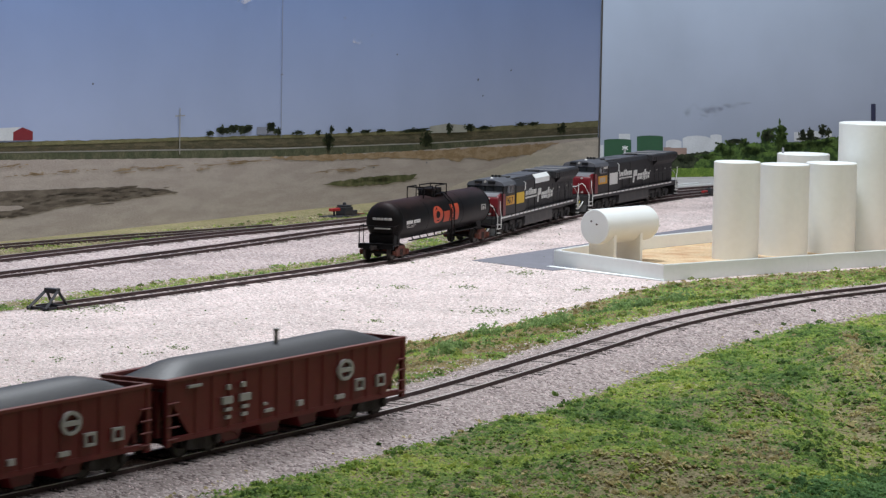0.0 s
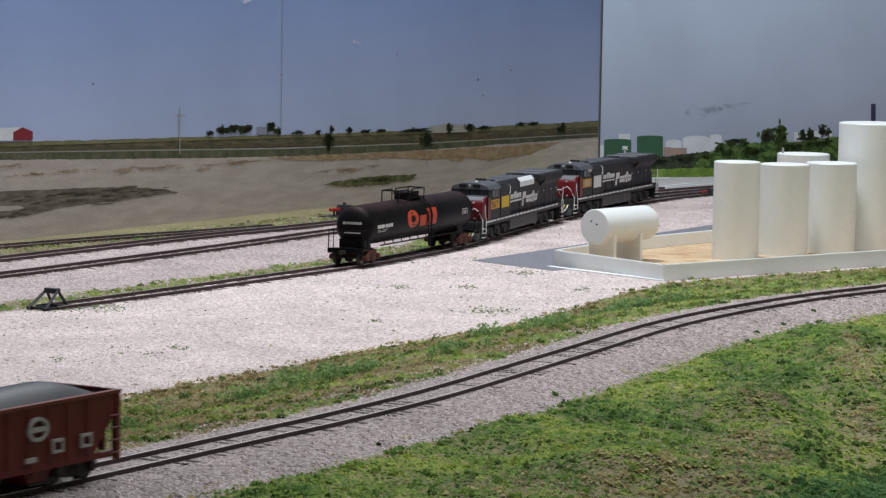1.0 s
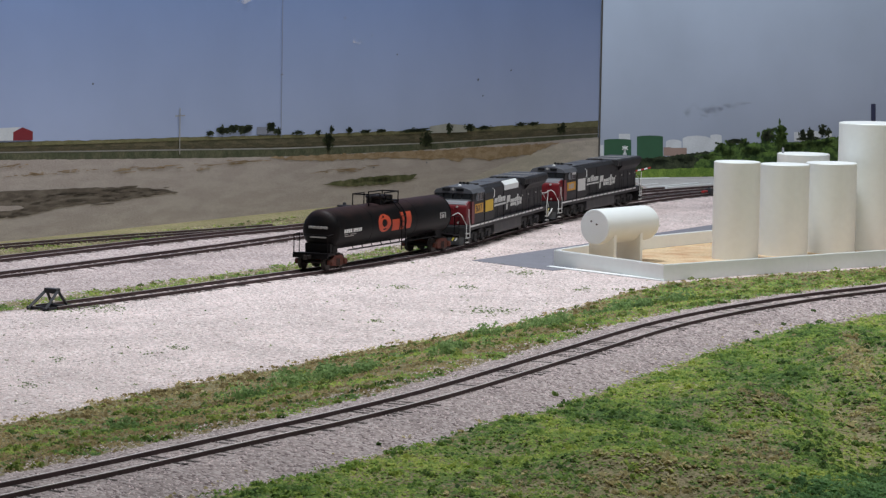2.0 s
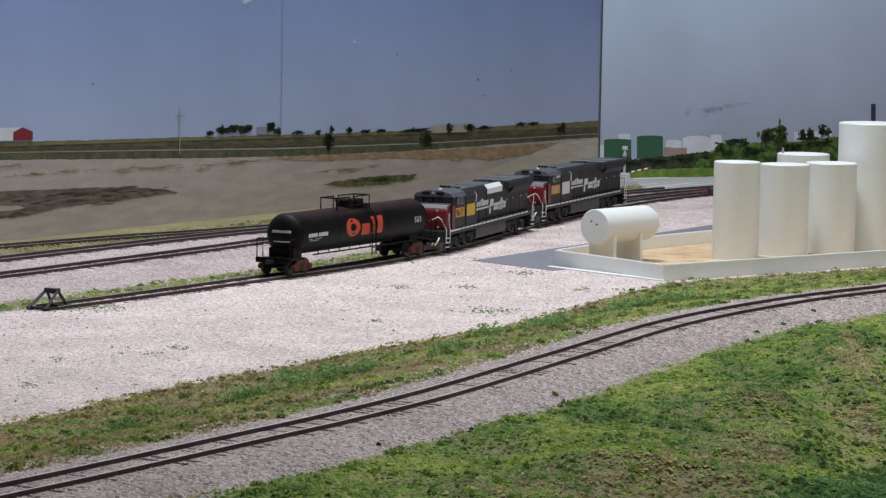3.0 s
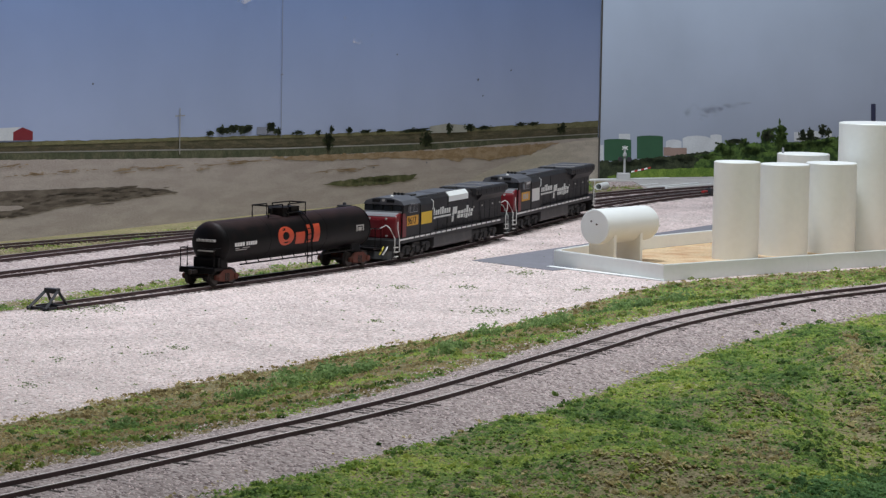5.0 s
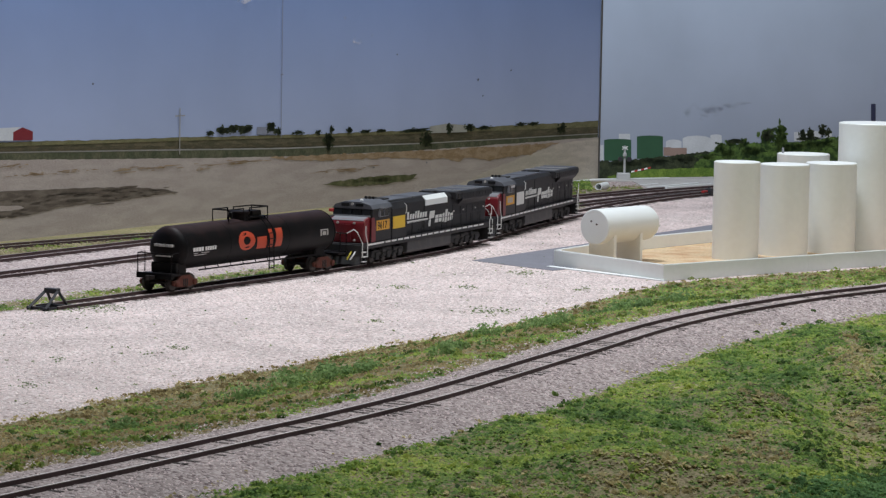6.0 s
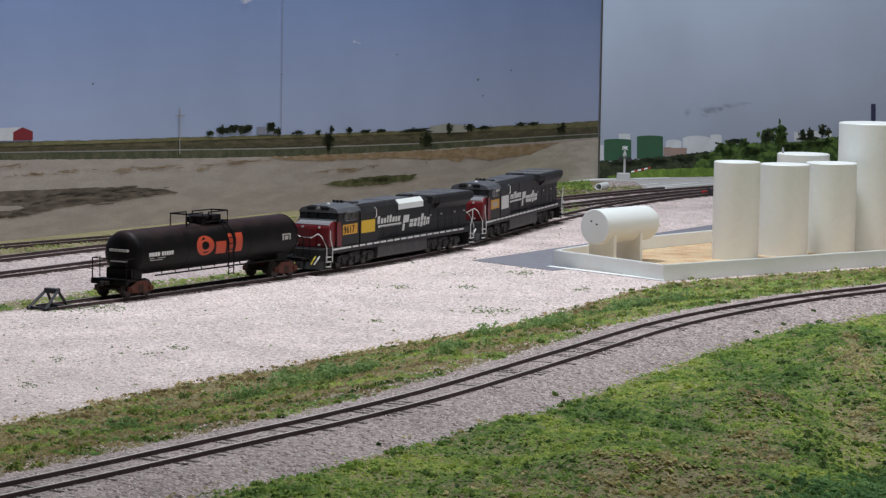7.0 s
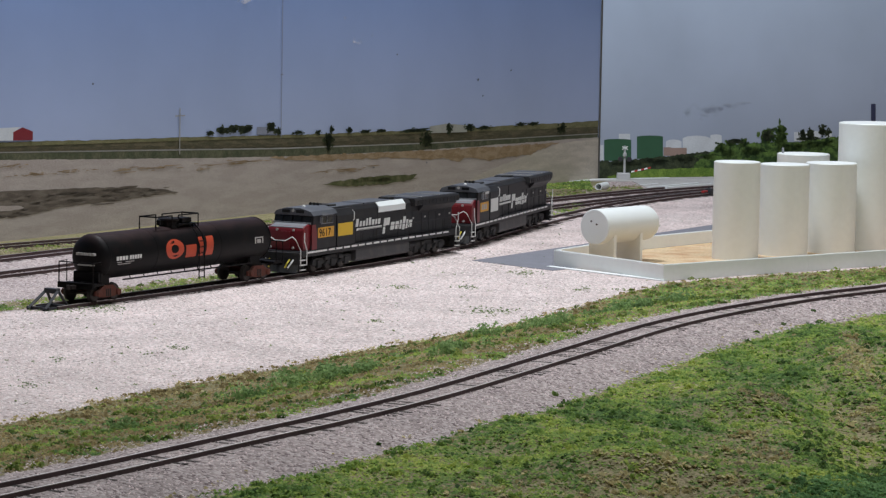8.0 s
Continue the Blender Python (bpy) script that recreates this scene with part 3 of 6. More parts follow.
farm.shape("printed_brown_streaks", streaks([(208.1, 48.1, 44.5, 2.3), (270.9, 44.2, 11.7, 1.5), (92.9, 50.7, 25.3, 1.3), (36.4, 50.6, 28.7, 1.4), (13.8, 58.4, 16.9, 1.7), (324.1, 47.1, 52.6, 1.5), (506.7, 32.7, 59, 1.6)], 76), "brown_field")
farm.shape("printed_weeds", [ragged([(459.4, 21.1), (488.7, 23.2), (550.9, 24.4), (623.8, 22.4), (615.7, 18), (567.1, 16.2), (496.5, 17.7)], 0.35, 77)] + streaks([(546.1, 20.9, 70.7, 3.2)], 78), "far_weeds")
farm.shape("printed_house", [[(352.3, 70.6), (379.7, 69.6), (379.6, 76.1), (352.2, 77)]], "printed_grey")
farm.shape("printed_shed", [[(645.5, 60.9), (645.3, 67.4), (676.9, 69), (715.8, 66), (716, 59.4)]], "printed_shed")
farm.shape("printed_trees", sum([leafy(a, z, ra, rz, i + 3, 26) for i, (a, z, ra, rz) in enumerate(
    [(281.2, 74.2, 5, 1.9), (299.7, 75.9, 8.5, 3), (316.7, 76.3, 10.3, 2.9), (333.9, 75.7, 11.3, 3.4), (374.2, 76.3, 6.3, 4.4), (385, 71.9, 5.4, 3), (417.6, 69.7, 9.1, 1.5), (450.8, 69, 4.7, 2), (472.3, 70.3, 2.9, 3.6), (502.8, 68.7, 4.9, 2.6), (530, 66.7, 8.9, 1.5), (557.7, 66.2, 8.9, 1.6), (620.5, 64.5, 26, 1.6), (681.4, 63.9, 5.3, 4.9), (722.4, 63.6, 8.8, 3.3), (750, 62.6, 12.3, 1.7), (822.5, 63.5, 9.3, 1.7), (848.2, 63.2, 10.6, 1.7)])], []), "printed_dark_leaves")
farm.shape("printed_bush", sum([leafy(a, z, ra, rz, i + 40, 22) for i, (a, z, ra, rz) in enumerate([(467.8, 60.7, 8.6, 6.7), (468, 55.1, 2.8, 4.1), (640.5, 54, 10.5, 7.1), (909.3, 55.9, 8.5, 5.2)])], []), "printed_bush_leaves")
farm.shape("printed_barn_roof", [[(-20.8, 88.7), (24.8, 88.4), (14.4, 84.4), (-20.8, 84.3)]], "printed_white")
farm.shape("printed_barn", [[(14.4, 78.2), (14.4, 84.8), (26.2, 88.1), (39, 84.4), (39.1, 77.7)]], "printed_red")
farm.shape("printed_barn_wall", [[(-20.8, 84.3), (14.4, 84.4), (14.4, 78.2), (-20.8, 79.1)]], "printed_white")
farm.shape("printed_mast", [rect(389.6, 390.3, 66, 260), rect(387.8, 392, 121.4, 122.4)], "printed_grey")
farm.shape("printed_pole", [rect(236, 237.2, 58, 97), rect(230, 244, 90, 91)], "printed_road")
farm.shape("printed_cloud", [blob(521, 153, 15, 5.5, 90), blob(531, 157, 9, 4, 91), blob(495, 171, 5, 1.6, 92), blob(330, 187, 10, 2, 93)], "printed_cloud")
farm.shape("fly_specks", [blob(583, 137, 1.2, 1, 94, 8), blob(116, 120, 1.2, 0.9, 95, 8), blob(735, 110, 1.6, 1.4, 96, 8), blob(745, 94, 1.2, 1, 97, 8), blob(800, 118, 1.5, 1, 98, 8), blob(545, 33, 1.6, 0.8, 99, 8), blob(640, 33, 1.5, 0.8, 89, 8)], "smudge")

yard = Print(right_board, WALL_B, R_DIR)
yard.shape("printed_white_tank", [[(2.4, 19.7), (7.2, 19.6), (6.8, 35.7), (2, 35.7)], [(84, 30.6), (103.8, 30.3), (103.6, 38.2), (100, 39.9), (93.6, 40.7), (87.3, 40.1), (83.8, 38.4)], [(105.4, 25.5), (140.5, 25), (140, 41.4), (133.6, 43.6), (122.3, 44.6), (111.2, 43.9), (104.9, 41.8)], [(140.4, 28.7), (154.8, 28.5), (154.3, 44.3), (151.7, 45.2), (147.1, 45.6), (142.5, 45.3), (139.9, 44.5)], [(25.5, 39.6), (39.4, 39.5), (39.2, 47.3), (25.3, 47.4)]], "printed_white")
yard.shape("printed_green_tank", [[(8, 19), (41.4, 18.5), (40.8, 40.7), (34.7, 41.6), (24, 42), (13.4, 41.8), (7.4, 41)], [(48.3, 20.8), (80.7, 20.4), (80.1, 43.9), (74.2, 44.8), (63.8, 45.2), (53.5, 45), (47.7, 44.2)]], "printed_green")
yard.shape("printed_brown_shed", [[(81.3, 23.4), (90.5, 23.3), (90.3, 32.3), (81.1, 32.4)], [(90.5, 23.3), (110.5, 23), (110.2, 31.5), (90.3, 31.7)]], "printed_brown")
yard.shape("printed_far_buildings", [[(248.2, 37.2), (265.3, 37), (264.9, 46.9), (247.8, 47.1)], [(271.2, 38.2), (283.1, 38.1), (282.8, 48), (270.8, 48.1)], [(289.1, 38), (298.1, 37.9), (297.8, 47.2), (288.8, 47.3)]], "printed_white")
yard.strip("printed_hedge_shade", [(2.4, -5, 18.5), (43.4, -5, 19.7), (81.4, -5, 22.2), (111.1, -5, 25.4), (142.6, -5, 27.4)], "printed_dark_leaves", 0.9, 17, 1.6)
yard.strip("printed_hedge", [(120, -5, 14.4), (131.2, -5, 22.7), (144, -5, 28.6), (156.8, -5, 35.8), (185.8, -5, 35.5), (244.5, -5, 36), (274.1, -5, 39.4), (302.5, -5, 41), (370.7, -5, 44.7)], "printed_hedge_leaves", 1.1, 7, 1.6)
yard.strip("printed_grass", [(12.5, -5, 2.8), (36.8, -5, 6), (64.8, -5, 9.2), (144.5, -5, 10.4), (245.3, -5, 10.1), (372, -5, 10.8)], "printed_lawn", 0.5, 9, 2.5)
yard.shape("printed_tree", sum([leafy(a, z, ra, rz, i + 60, 22) for i, (a, z, ra, rz) in enumerate(
    [(212.6, 42.5, 9.6, 9.2), (230.8, 47.9, 6.7, 9.2), (229.7, 37.4, 10.3, 8.6), (166.2, 35.7, 6.5, 4.2), (181.4, 35.5, 5.8, 4.3), (153.3, 31, 6.5, 4.8), (160.7, 24.8, 13, 5.5), (193.3, 26.8, 17.6, 5.5), (244.7, 29.9, 22.3, 5.5), (274.4, 32, 16.4, 4.9), (135.6, 21.5, 11.5, 3.6), (293.7, 35.5, 10.5, 5)])], []), "printed_leaves")
yard.shape("printed_far_trees", sum([leafy(a, z, ra, rz, i + 90, 16) for i, (a, z, ra, rz) in enumerate(
    [(212.6, 43.7, 6.6, 6.8), (259.1, 44.5, 4.4, 5.6), (268.7, 45.7, 5.2, 6.1), (285, 48.6, 6, 5.6), (292.6, 46, 3.8, 4.4), (265.2, 39.5, 16.4, 1.9), (36.6, 15.6, 21, 4.8), (71.6, 17.5, 18.4, 4.8), (107, 19.4, 17.2, 4.3), (172.6, 38, 10.2, 2.5)])], []), "printed_dark_leaves")
yard.shape("printed_stack", [[(349.7, 57.4), (355.8, 57.3), (355, 77.3), (348.9, 77.3)]], "printed_navy")
yard.shape("smudge", streaks([(121.3, 68.8, 18.6, 7.3), (139.8, 73, 18.7, 6), (162.8, 75.9, 17.4, 3.6), (131.5, 63.9, 10, 3.1)], 101, 9, 2.6), "smudge_print")
yard.shape("board_joint", [rect(0.2, 2.2, -4, 260)], "board_edge")


# ---- white tanks in their walled basin ----
mat("tank_white", (0.85, 0.87, 0.845), 0.45, var=0.035, scale=14, fine=240, dirt=(0.76, 0.77, 0.71), dirt_amt=0.2, bump=0.05)
mat("grey_steel", (0.35, 0.36, 0.38), 0.5, 0.3, var=0.1)


def upright_tank(x, y, r, h, label, vent=None):
    t = thing("storage_tank", label, "tank", pose(x * K, y * K, 0.0018), "white storage tanks")
    part("shell", MB().lathe([(0, r), (h - 0.3, r), (h, r - 0.25)], "z", n=72), "tank_white", t, smooth=True)
    part("roof_plate", MB().lathe([(h - 0.1, r - 0.3), (h + 0.35, r - 0.7)], "z", n=72), "bright_white", t, "bright white flat roof", smooth=True)
    if vent:
        part("vent_pipe", MB().lathe([(0, 0.9), (vent, 0.9), (vent + 0.3, 0.6)], "z", (-r * 0.8, -2, h), 10), "grey_steel", t, "small grey vent pipe", smooth=True)
    return t


upright_tank(222, 2340, 17.6, 73.6, "tall narrow white painted storage tank")
upright_tank(262.5, 2379, 19.0, 70.0, "white painted storage tank beside its twin")
upright_tank(302.5, 2412, 19.8, 69.6, "white painted storage tank with a flat lid")
upright_tank(341, 2450, 28.6, 99.4, "tallest wide white storage tank in the basin")
upright_tank(288, 2478, 21.0, 72.6, "white storage tank standing behind the front row", 4.5)

BASIN = [Vector((82, 2277)), Vector((156, 2174)), Vector((269, 2268)), Vector((420, 2395)), Vector((360, 2640)), Vector((215, 2479)), Vector((150, 2398))]


def wall_run(a, b, h, w=2.6):
    d = (b - a).normalized()
    nrm = Vector((-d.y, d.x)) * w
    a, b = a - d * 0.02, b + d * 0.02
    base = [(a.x, a.y), (b.x, b.y), (b.x + nrm.x, b.y + nrm.y), (a.x + nrm.x, a.y + nrm.y)]
    return MB().loft([[(*p, -0.5) for p in base], [(*p, h) for p in base]])


basin = thing("tank_basin", "low cream-white concrete wall round the tanks", "basin")
for i in range(len(BASIN)):
    a, b = BASIN[i], BASIN[(i + 1) % len(BASIN)]
    part("basin_wall", wall_run(a, b, 11.4), "tank_white", basin, bevel=0.25)
    d = (b - a).normalized()
    n_ = Vector((-d.y, d.x))
    cap = MB().loft([[(p.x + n_.x * q, p.y + n_.y * q, z) for p, q in ((a, 0.3), (b, 0.3), (b, 2.3), (a, 2.3))] for z in (11.4, 11.7)])
    part("wall_cap", cap, "bright_white", basin, "bright white top edge")
cx, cy = sum(p.x for p in BASIN) / 7, sum(p.y for p in BASIN) / 7
part("basin_floor", MB().prism([(p.x + (cx - p.x) * 0.012, p.y + (cy - p.y) * 0.012) for p in BASIN], 0.4, 1.9, "z"), "tan_floor", basin, "rusty tan stained floor")
part("kerb_strip", MB().loft([[(76, 2262, z), (80, 2267, z), (160, 2176, z), (156, 2171, z)] for z in (-0.3, 0.9)]), "bright_white", basin, "white painted strip at the foot", bevel=0.15)

apron = MB().loft([[(22, 2303, z), (80, 2236, z), (300, 2480, z), (420, 2720, z), (290, 2760, z), (233, 2672, z), (116, 2466, z)] for z in (-0.6, 0.35)])
tagged(part("concrete_apron", apron, "asphalt"), "smooth blue-grey paved apron beside the basin", "pavement", "", "structure")


def lying_tank():
    t = thing("horizontal_tank", "white horizontal cylinder tank resting on two plates", "tank", pose(0.111, 2.262, 0.0018, 0, 0, 51))
    r, z, L = 13.0, 28.6, 70
    prof = [(0, 0.2), (0, r - 0.5), (0.5, r)] + [(L - 9 + 11 * math.sin(q * math.pi / 16), r * max(0.02, math.cos(q * math.pi / 16))) for q in range(0, 9)]
    part("shell", MB().lathe(prof, "x", (0, 0, z), 64), "bright_white", t, smooth=True)
    for x in (9, 42):
        arc_ = [(r * 0.96 * math.sin(radians(q)), z - r * 0.96 * math.cos(radians(q))) for q in range(-60, 61, 12)]
        part("saddle", MB().prism([(-11.6, 0), (11.6, 0), (11.6, z - 5)] + arc_[::-1] + [(-11.6, z - 5)], x, x + 3, "x"), "tank_white", t, bevel=0.2)
    part("fill_cap", MB().lathe([(-0.5, 0.7), (0, 0.7)], "x", (0, -2, z + 2), 10), "rail_side", t)
    part("fill_cap", MB().lathe([(-0.5, 0.7), (0, 0.7)], "x", (0, 3, z + 4), 10), "rail_side", t)


lying_tank()

# ---- bumping post at the end of the siding ----
mat("black_iron", (0.035, 0.036, 0.042), 0.6, 0.2, var=0.25, dirt=(0.12, 0.08, 0.06), dirt_amt=0.3)


def bumper():
    p, a = at(SIDING, 25)
    t = thing("bumping_post", "black iron bumping post at the track end", "buffer stop", pose(p.x * K, p.y * K, RAIL_Z * K, 0, 0, math.degrees(a)))
    for y in (-6.2, 6.2):
        part("strut", MB().tube([(-15, y * 1.1, -1.4), (-0.5, y * 0.75, 8.6)], 1.2, 4), "black_iron", t)
        part("strut", MB().tube([(8, y, -1.4), (0.5, y * 0.75, 8.6)], 1.1, 4), "black_iron", t)
        part("sill", MB().box(-16, 9, y - 1, y + 1, -2.6, -0.8), "black_iron", t, bevel=0.2)
    part("buffer_beam", MB().box(-2, 2.4, -5, 5, 7.2, 10.4), "black_iron", t, "dark grey face beam", bevel=0.5)
    part("cross_tie", MB().box(-14, -11.6, -9, 9, -2, -0.2), "black_iron", t)
    part("cross_tie", MB().box(5, 7.4, -9, 9, -2, -0.2), "black_iron", t)


bumper()

# ---- switch stands, crossing gate, road and pipe ----
mat("rust_rod", (0.17, 0.075, 0.04), 0.85, var=0.3)
mat("signal_red", (0.42, 0.03, 0.03), 0.5, var=0.2)
mat("silver", (0.62, 0.63, 0.65), 0.4, 0.5, var=0.1)


def switch_machine(x, y, rz, label, size=1.0):
    t = thing("switch_machine", label, "switch machine", pose(x * K, y * K, 0, 0, 0, rz) @ Matrix.Diagonal((size, size, size * 0.8, 1)), "switch machines")
    part("base_board", MB().box(-15, 15, -6, 6, -0.3, 1.2), "black_iron", t, bevel=0.3)
    part("motor_case", MB().box(0, 8, -4.2, 4.2, 1.2, 8), "black_iron", t, bevel=0.8)
    part("lid", MB().box(0.6, 7.4, -3.6, 3.6, 8, 9.4), "black_iron", t, bevel=0.6)
    part("gear_case", MB().box(8, 14, -3.4, 3.4, 1.2, 5), "black_iron", t, bevel=0.8)
    part("target", MB().box(-11, -2, -1.4, 1.4, 5, 7.4), "signal_red", t, "red painted target", bevel=0.3)
    part("target_post", MB().lathe([(1.2, 0.7), (5, 0.7)], "z", (-7, 0, 0), 8), "black_iron", t)
    part("throw_rod", MB().tube([(8, 0, 2), (19, -5, 1.6)], 0.7), "rust_rod", t, "rusty throw rod")
    part("lamp", MB().lathe([(0, 1.2), (1.6, 1.2), (2, 0.7)], "z", (4, 0, 9.4), 10), "black_iron", t)


switch_machine(-90, 2694, 55, "black switch machine with red target on gravel", 1.35)
switch_machine(258, 3022, 60, "dark switch machine with red target beside tracks")


def crossing_gate():
    t = thing("crossing_signal", "silver crossing signal with lowered striped gate arm", "signal", pose(0.188, 3.240, 0))
    part("base_box", MB().box(-7, 7, -4, 4, 0, 7.5), "silver", t, bevel=0.8)
    part("mast", MB().lathe([(7.5, 1.3), (36, 1.1)], "z", (1, 0, 0), 12), "silver", t, smooth=True)
    part("crossbuck", MB().prism([(-2.4, 32.4), (-1.6, 31.8), (4.4, 35), (3.6, 35.6)], -2.2, -1.6, "y"), "bright_white", t)
    part("crossbuck", MB().prism([(-2.4, 35), (-1.6, 35.6), (4.4, 32.4), (3.6, 31.8)], -2.9, -2.3, "y"), "bright_white", t)
    for x in (-3.6, 5.6):
        part("lamp", MB().lathe([(-3, 2.6), (-0.5, 2.6), (0, 1.4)], "y", (x, 0, 22), 16), "black_iron", t)
    part("dome", MB().lathe([(0, 2.2), (3, 2.0), (4.2, 0.6)], "z", (1, -1, 25), 12), "silver", t, smooth=True)
    for i in range(6):
        part("gate_arm", MB().prism([(8 + 3.4 * i, 8 + 0.8 * i), (11.4 + 3.4 * i, 8.8 + 0.8 * i), (11.4 + 3.4 * i, 10.4 + 0.8 * i), (8 + 3.4 * i, 9.6 + 0.8 * i)], -3, -2.2, "y"), "signal_red" if i % 2 else "bright_white", t)


crossing_gate()


def flat_patch(name, pts, z0, z1, material, label, category):
    return tagged(part(name, MB().loft([[(*p, z) for p in pts] for z in (z0, z1)]), material), label, category, "", "structure")


flat_patch("road", [(128, 3205), (158, 3243), (330, 3330), (420, 3280), (262, 3150), (222, 3100), (206, 3118), (196, 3215)], -0.5, 0.6, "worn_road", "grey road running to the grade crossing", "road")
flat_patch("road_shoulder", [(125, 3196), (158, 3240), (240, 3282), (238, 3270), (165, 3228), (133, 3192)], -0.5, 0.9, "bright_white", "pale shoulder strip along the road", "road")
for k, (ax, ay, bx, by) in enumerate([(206, 3092, 262, 3172), (224, 3100, 276, 3160), (196, 3150, 222, 3186)]):
    d = Vector((bx - ax, by - ay)).normalized()
    n_ = Vector((-d.y, d.x)) * (3.6 if k < 2 else 2)
    plank = MB().loft([[(ax, ay, z), (bx, by, z), (bx + n_.x, by + n_.y, z), (ax + n_.x, ay + n_.y, z)] for z in (0.4, 3.2 if k < 2 else 0.9)])
    tagged(part("crossing_plank", plank, "bright_white", bevel=0.2), "white painted plank at the grade crossing", "plank", "crossing planks")


def culvert():
    mb = MB()
    n = 24
    ring = lambda x, r: [(x, r * math.cos(2 * math.pi * i / n), r * math.sin(2 * math.pi * i / n)) for i in range(n)]
    mb.loft([ring(26, 3.6), ring(0, 3.6), ring(0, 2.9), ring(25, 2.9)], cap=True)
    t = part("culvert_pipe", mb, "bright_white", smooth=True)
    t.matrix_world = pose(0.154, 3.078, 0.0034, 0, 0, 70)
    tagged(t, "short pale culvert pipe end beside track", "pipe")


culvert()


# ---- rolling stock ----
mat("tank_black", (0.0055, 0.005, 0.0055), 0.5, var=0.3, scale=40, dirt=(0.018, 0.01, 0.009), dirt_amt=0.5, spec=0.12)
mat("rust_frame", (0.095, 0.024, 0.014), 0.85, var=0.35, dirt=(0.06, 0.03, 0.02), dirt_amt=0.6)
mat("wheel_dark", (0.025, 0.018, 0.016), 0.7, 0.2, var=0.3)
mat("wheel_steel", (0.06, 0.052, 0.048), 0.5, 0.7)
mat("orange_mark", (0.5, 0.062, 0.022), 0.55, var=0.12, dirt=(0.2, 0.04, 0.02), dirt_amt=0.3)
mat("white_mark", (0.72, 0.72, 0.7), 0.6, var=0.08)
mat("dull_mark", (0.45, 0.43, 0.42), 0.7, var=0.12)
mat("grey_mark", (0.42, 0.4, 0.38), 0.6, var=0.1)
mat("loco_grey", (0.023, 0.0225, 0.025), 0.5, var=0.14, scale=50, dirt=(0.055, 0.052, 0.05), dirt_amt=0.3, spec=0.2)
mat("loco_roof", (0.085, 0.09, 0.105), 0.6, var=0.2, dirt=(0.16, 0.155, 0.15), dirt_amt=0.4)
mat("loco_red", (0.155, 0.007, 0.012), 0.42, var=0.1)
mat("loco_pale", (0.2, 0.205, 0.22), 0.5, var=0.08)
mat("under_grey", (0.015, 0.015, 0.016), 0.75, var=0.25, dirt=(0.06, 0.052, 0.045), dirt_amt=0.5)
mat("fuel_grey", (0.045, 0.045, 0.048), 0.6, var=0.15, dirt=(0.1, 0.09, 0.08), dirt_amt=0.4)
mat("window_dark", (0.01, 0.011, 0.013), 0.2, spec=0.3)
mat("number_orange", (0.66, 0.33, 0.03), 0.55)
mat("panel_yellow", (0.72, 0.46, 0.03), 0.55, var=0.06)
mat("hopper_red", (0.13, 0.0065, 0.0095), 0.5, var=0.18, scale=45, dirt=(0.2, 0.035, 0.03), dirt_amt=0.2)
mat("hopper_edge", (0.17, 0.03, 0.025), 0.6, var=0.1)
mat("coal", (0.036, 0.037, 0.046), 0.5, var=0.12, fine=1500, bump=0.25)
mat("hose_yellow", (0.6, 0.5, 0.05), 0.6)


def wheelset(parent, x, r=5.3):
    for y in (-8.2, 8.2):
        s = 1 if y > 0 else -1
        w = part("wheel", MB().lathe([(0, r + 0.6), (0.7 * s, r + 0.5), (0.8 * s, r), (2.6 * s, r - 0.1), (2.6 * s, r - 0.9), (2.0 * s, r - 1.1), (2.0 * s, 1.2), (2.5 * s, 0.9)], "y", (x, y, r), 24), "wheel_dark", parent, smooth=True)
        part("tread", MB().lathe([(0.9 * s, r + 0.06), (2.5 * s, r + 0.02)], "y", (x, y, r), 24), "wheel_steel", w, "polished wheel tread", smooth=True)
    part("axle", MB().lathe([(-8, 1), (8, 1)], "y", (x, 0, r), 8), "wheel_dark", parent)


def freight_truck(parent, x, material="rust_frame"):
    t = new("truck")
    t.parent = parent
    t.location = (x * K, 0, 0)
    for dx in (-10, 10):
        wheelset(t, dx)
    for s in (-1, 1):
        y = 12.6 * s
        prof = [(-13, 4), (-12.6, 7), (-9, 7.6), (-5, 10.2), (5, 10.2), (9, 7.6), (12.6, 7), (13, 4), (9.5, 3.6), (5, 2.6), (4, 6), (-4, 6), (-5, 2.6), (-9.5, 3.6)]
        f = part("side_frame", MB().prism(prof[:8] + prof[8:10] + prof[12:], y - 1.1, y + 1.1, "y"), material, t, bevel=0.25)
        for dx in (-10, 10):
            part("journal", MB().lathe([(0.9 * s, 2.2), (2.4 * s, 2.0), (2.7 * s, 0.9)], "y", (dx, y, 5.4), 12), material, f)
        for dx in (-2, 0, 2):
            part("spring", MB().lathe([(3, 0.9), (8, 0.9)], "z", (dx, y + 0.6 * s, 0), 8), "wheel_dark", f)
    part("bolster", MB().box(-3, 3, -12, 12, 5.5, 9), material, t, bevel=0.3)
    return t


def coupler(parent, x, d, z=9.5):
    c = part("coupler", MB().box(min(x, x + 5 * d), max(x, x + 5 * d), -1.2, 1.2, z - 1.2, z + 1.2), "wheel_dark", parent)
    part("knuckle", MB().lathe([(-1.6, 1.4), (1.6, 1.4)], "z", (x + 6 * d, 0.6, z), 10), "wheel_dark", c)


def plate(mb, x0, x1, z0, z1, y, slant=0.0, d=0.14):
    """A thin mark on the near side."""
    vs = [(x0, z0), (x1, z0), (x1 + slant, z1), (x0 + slant, z1)]
    return mb.prism(vs, y - d, y + 0.3, "y")


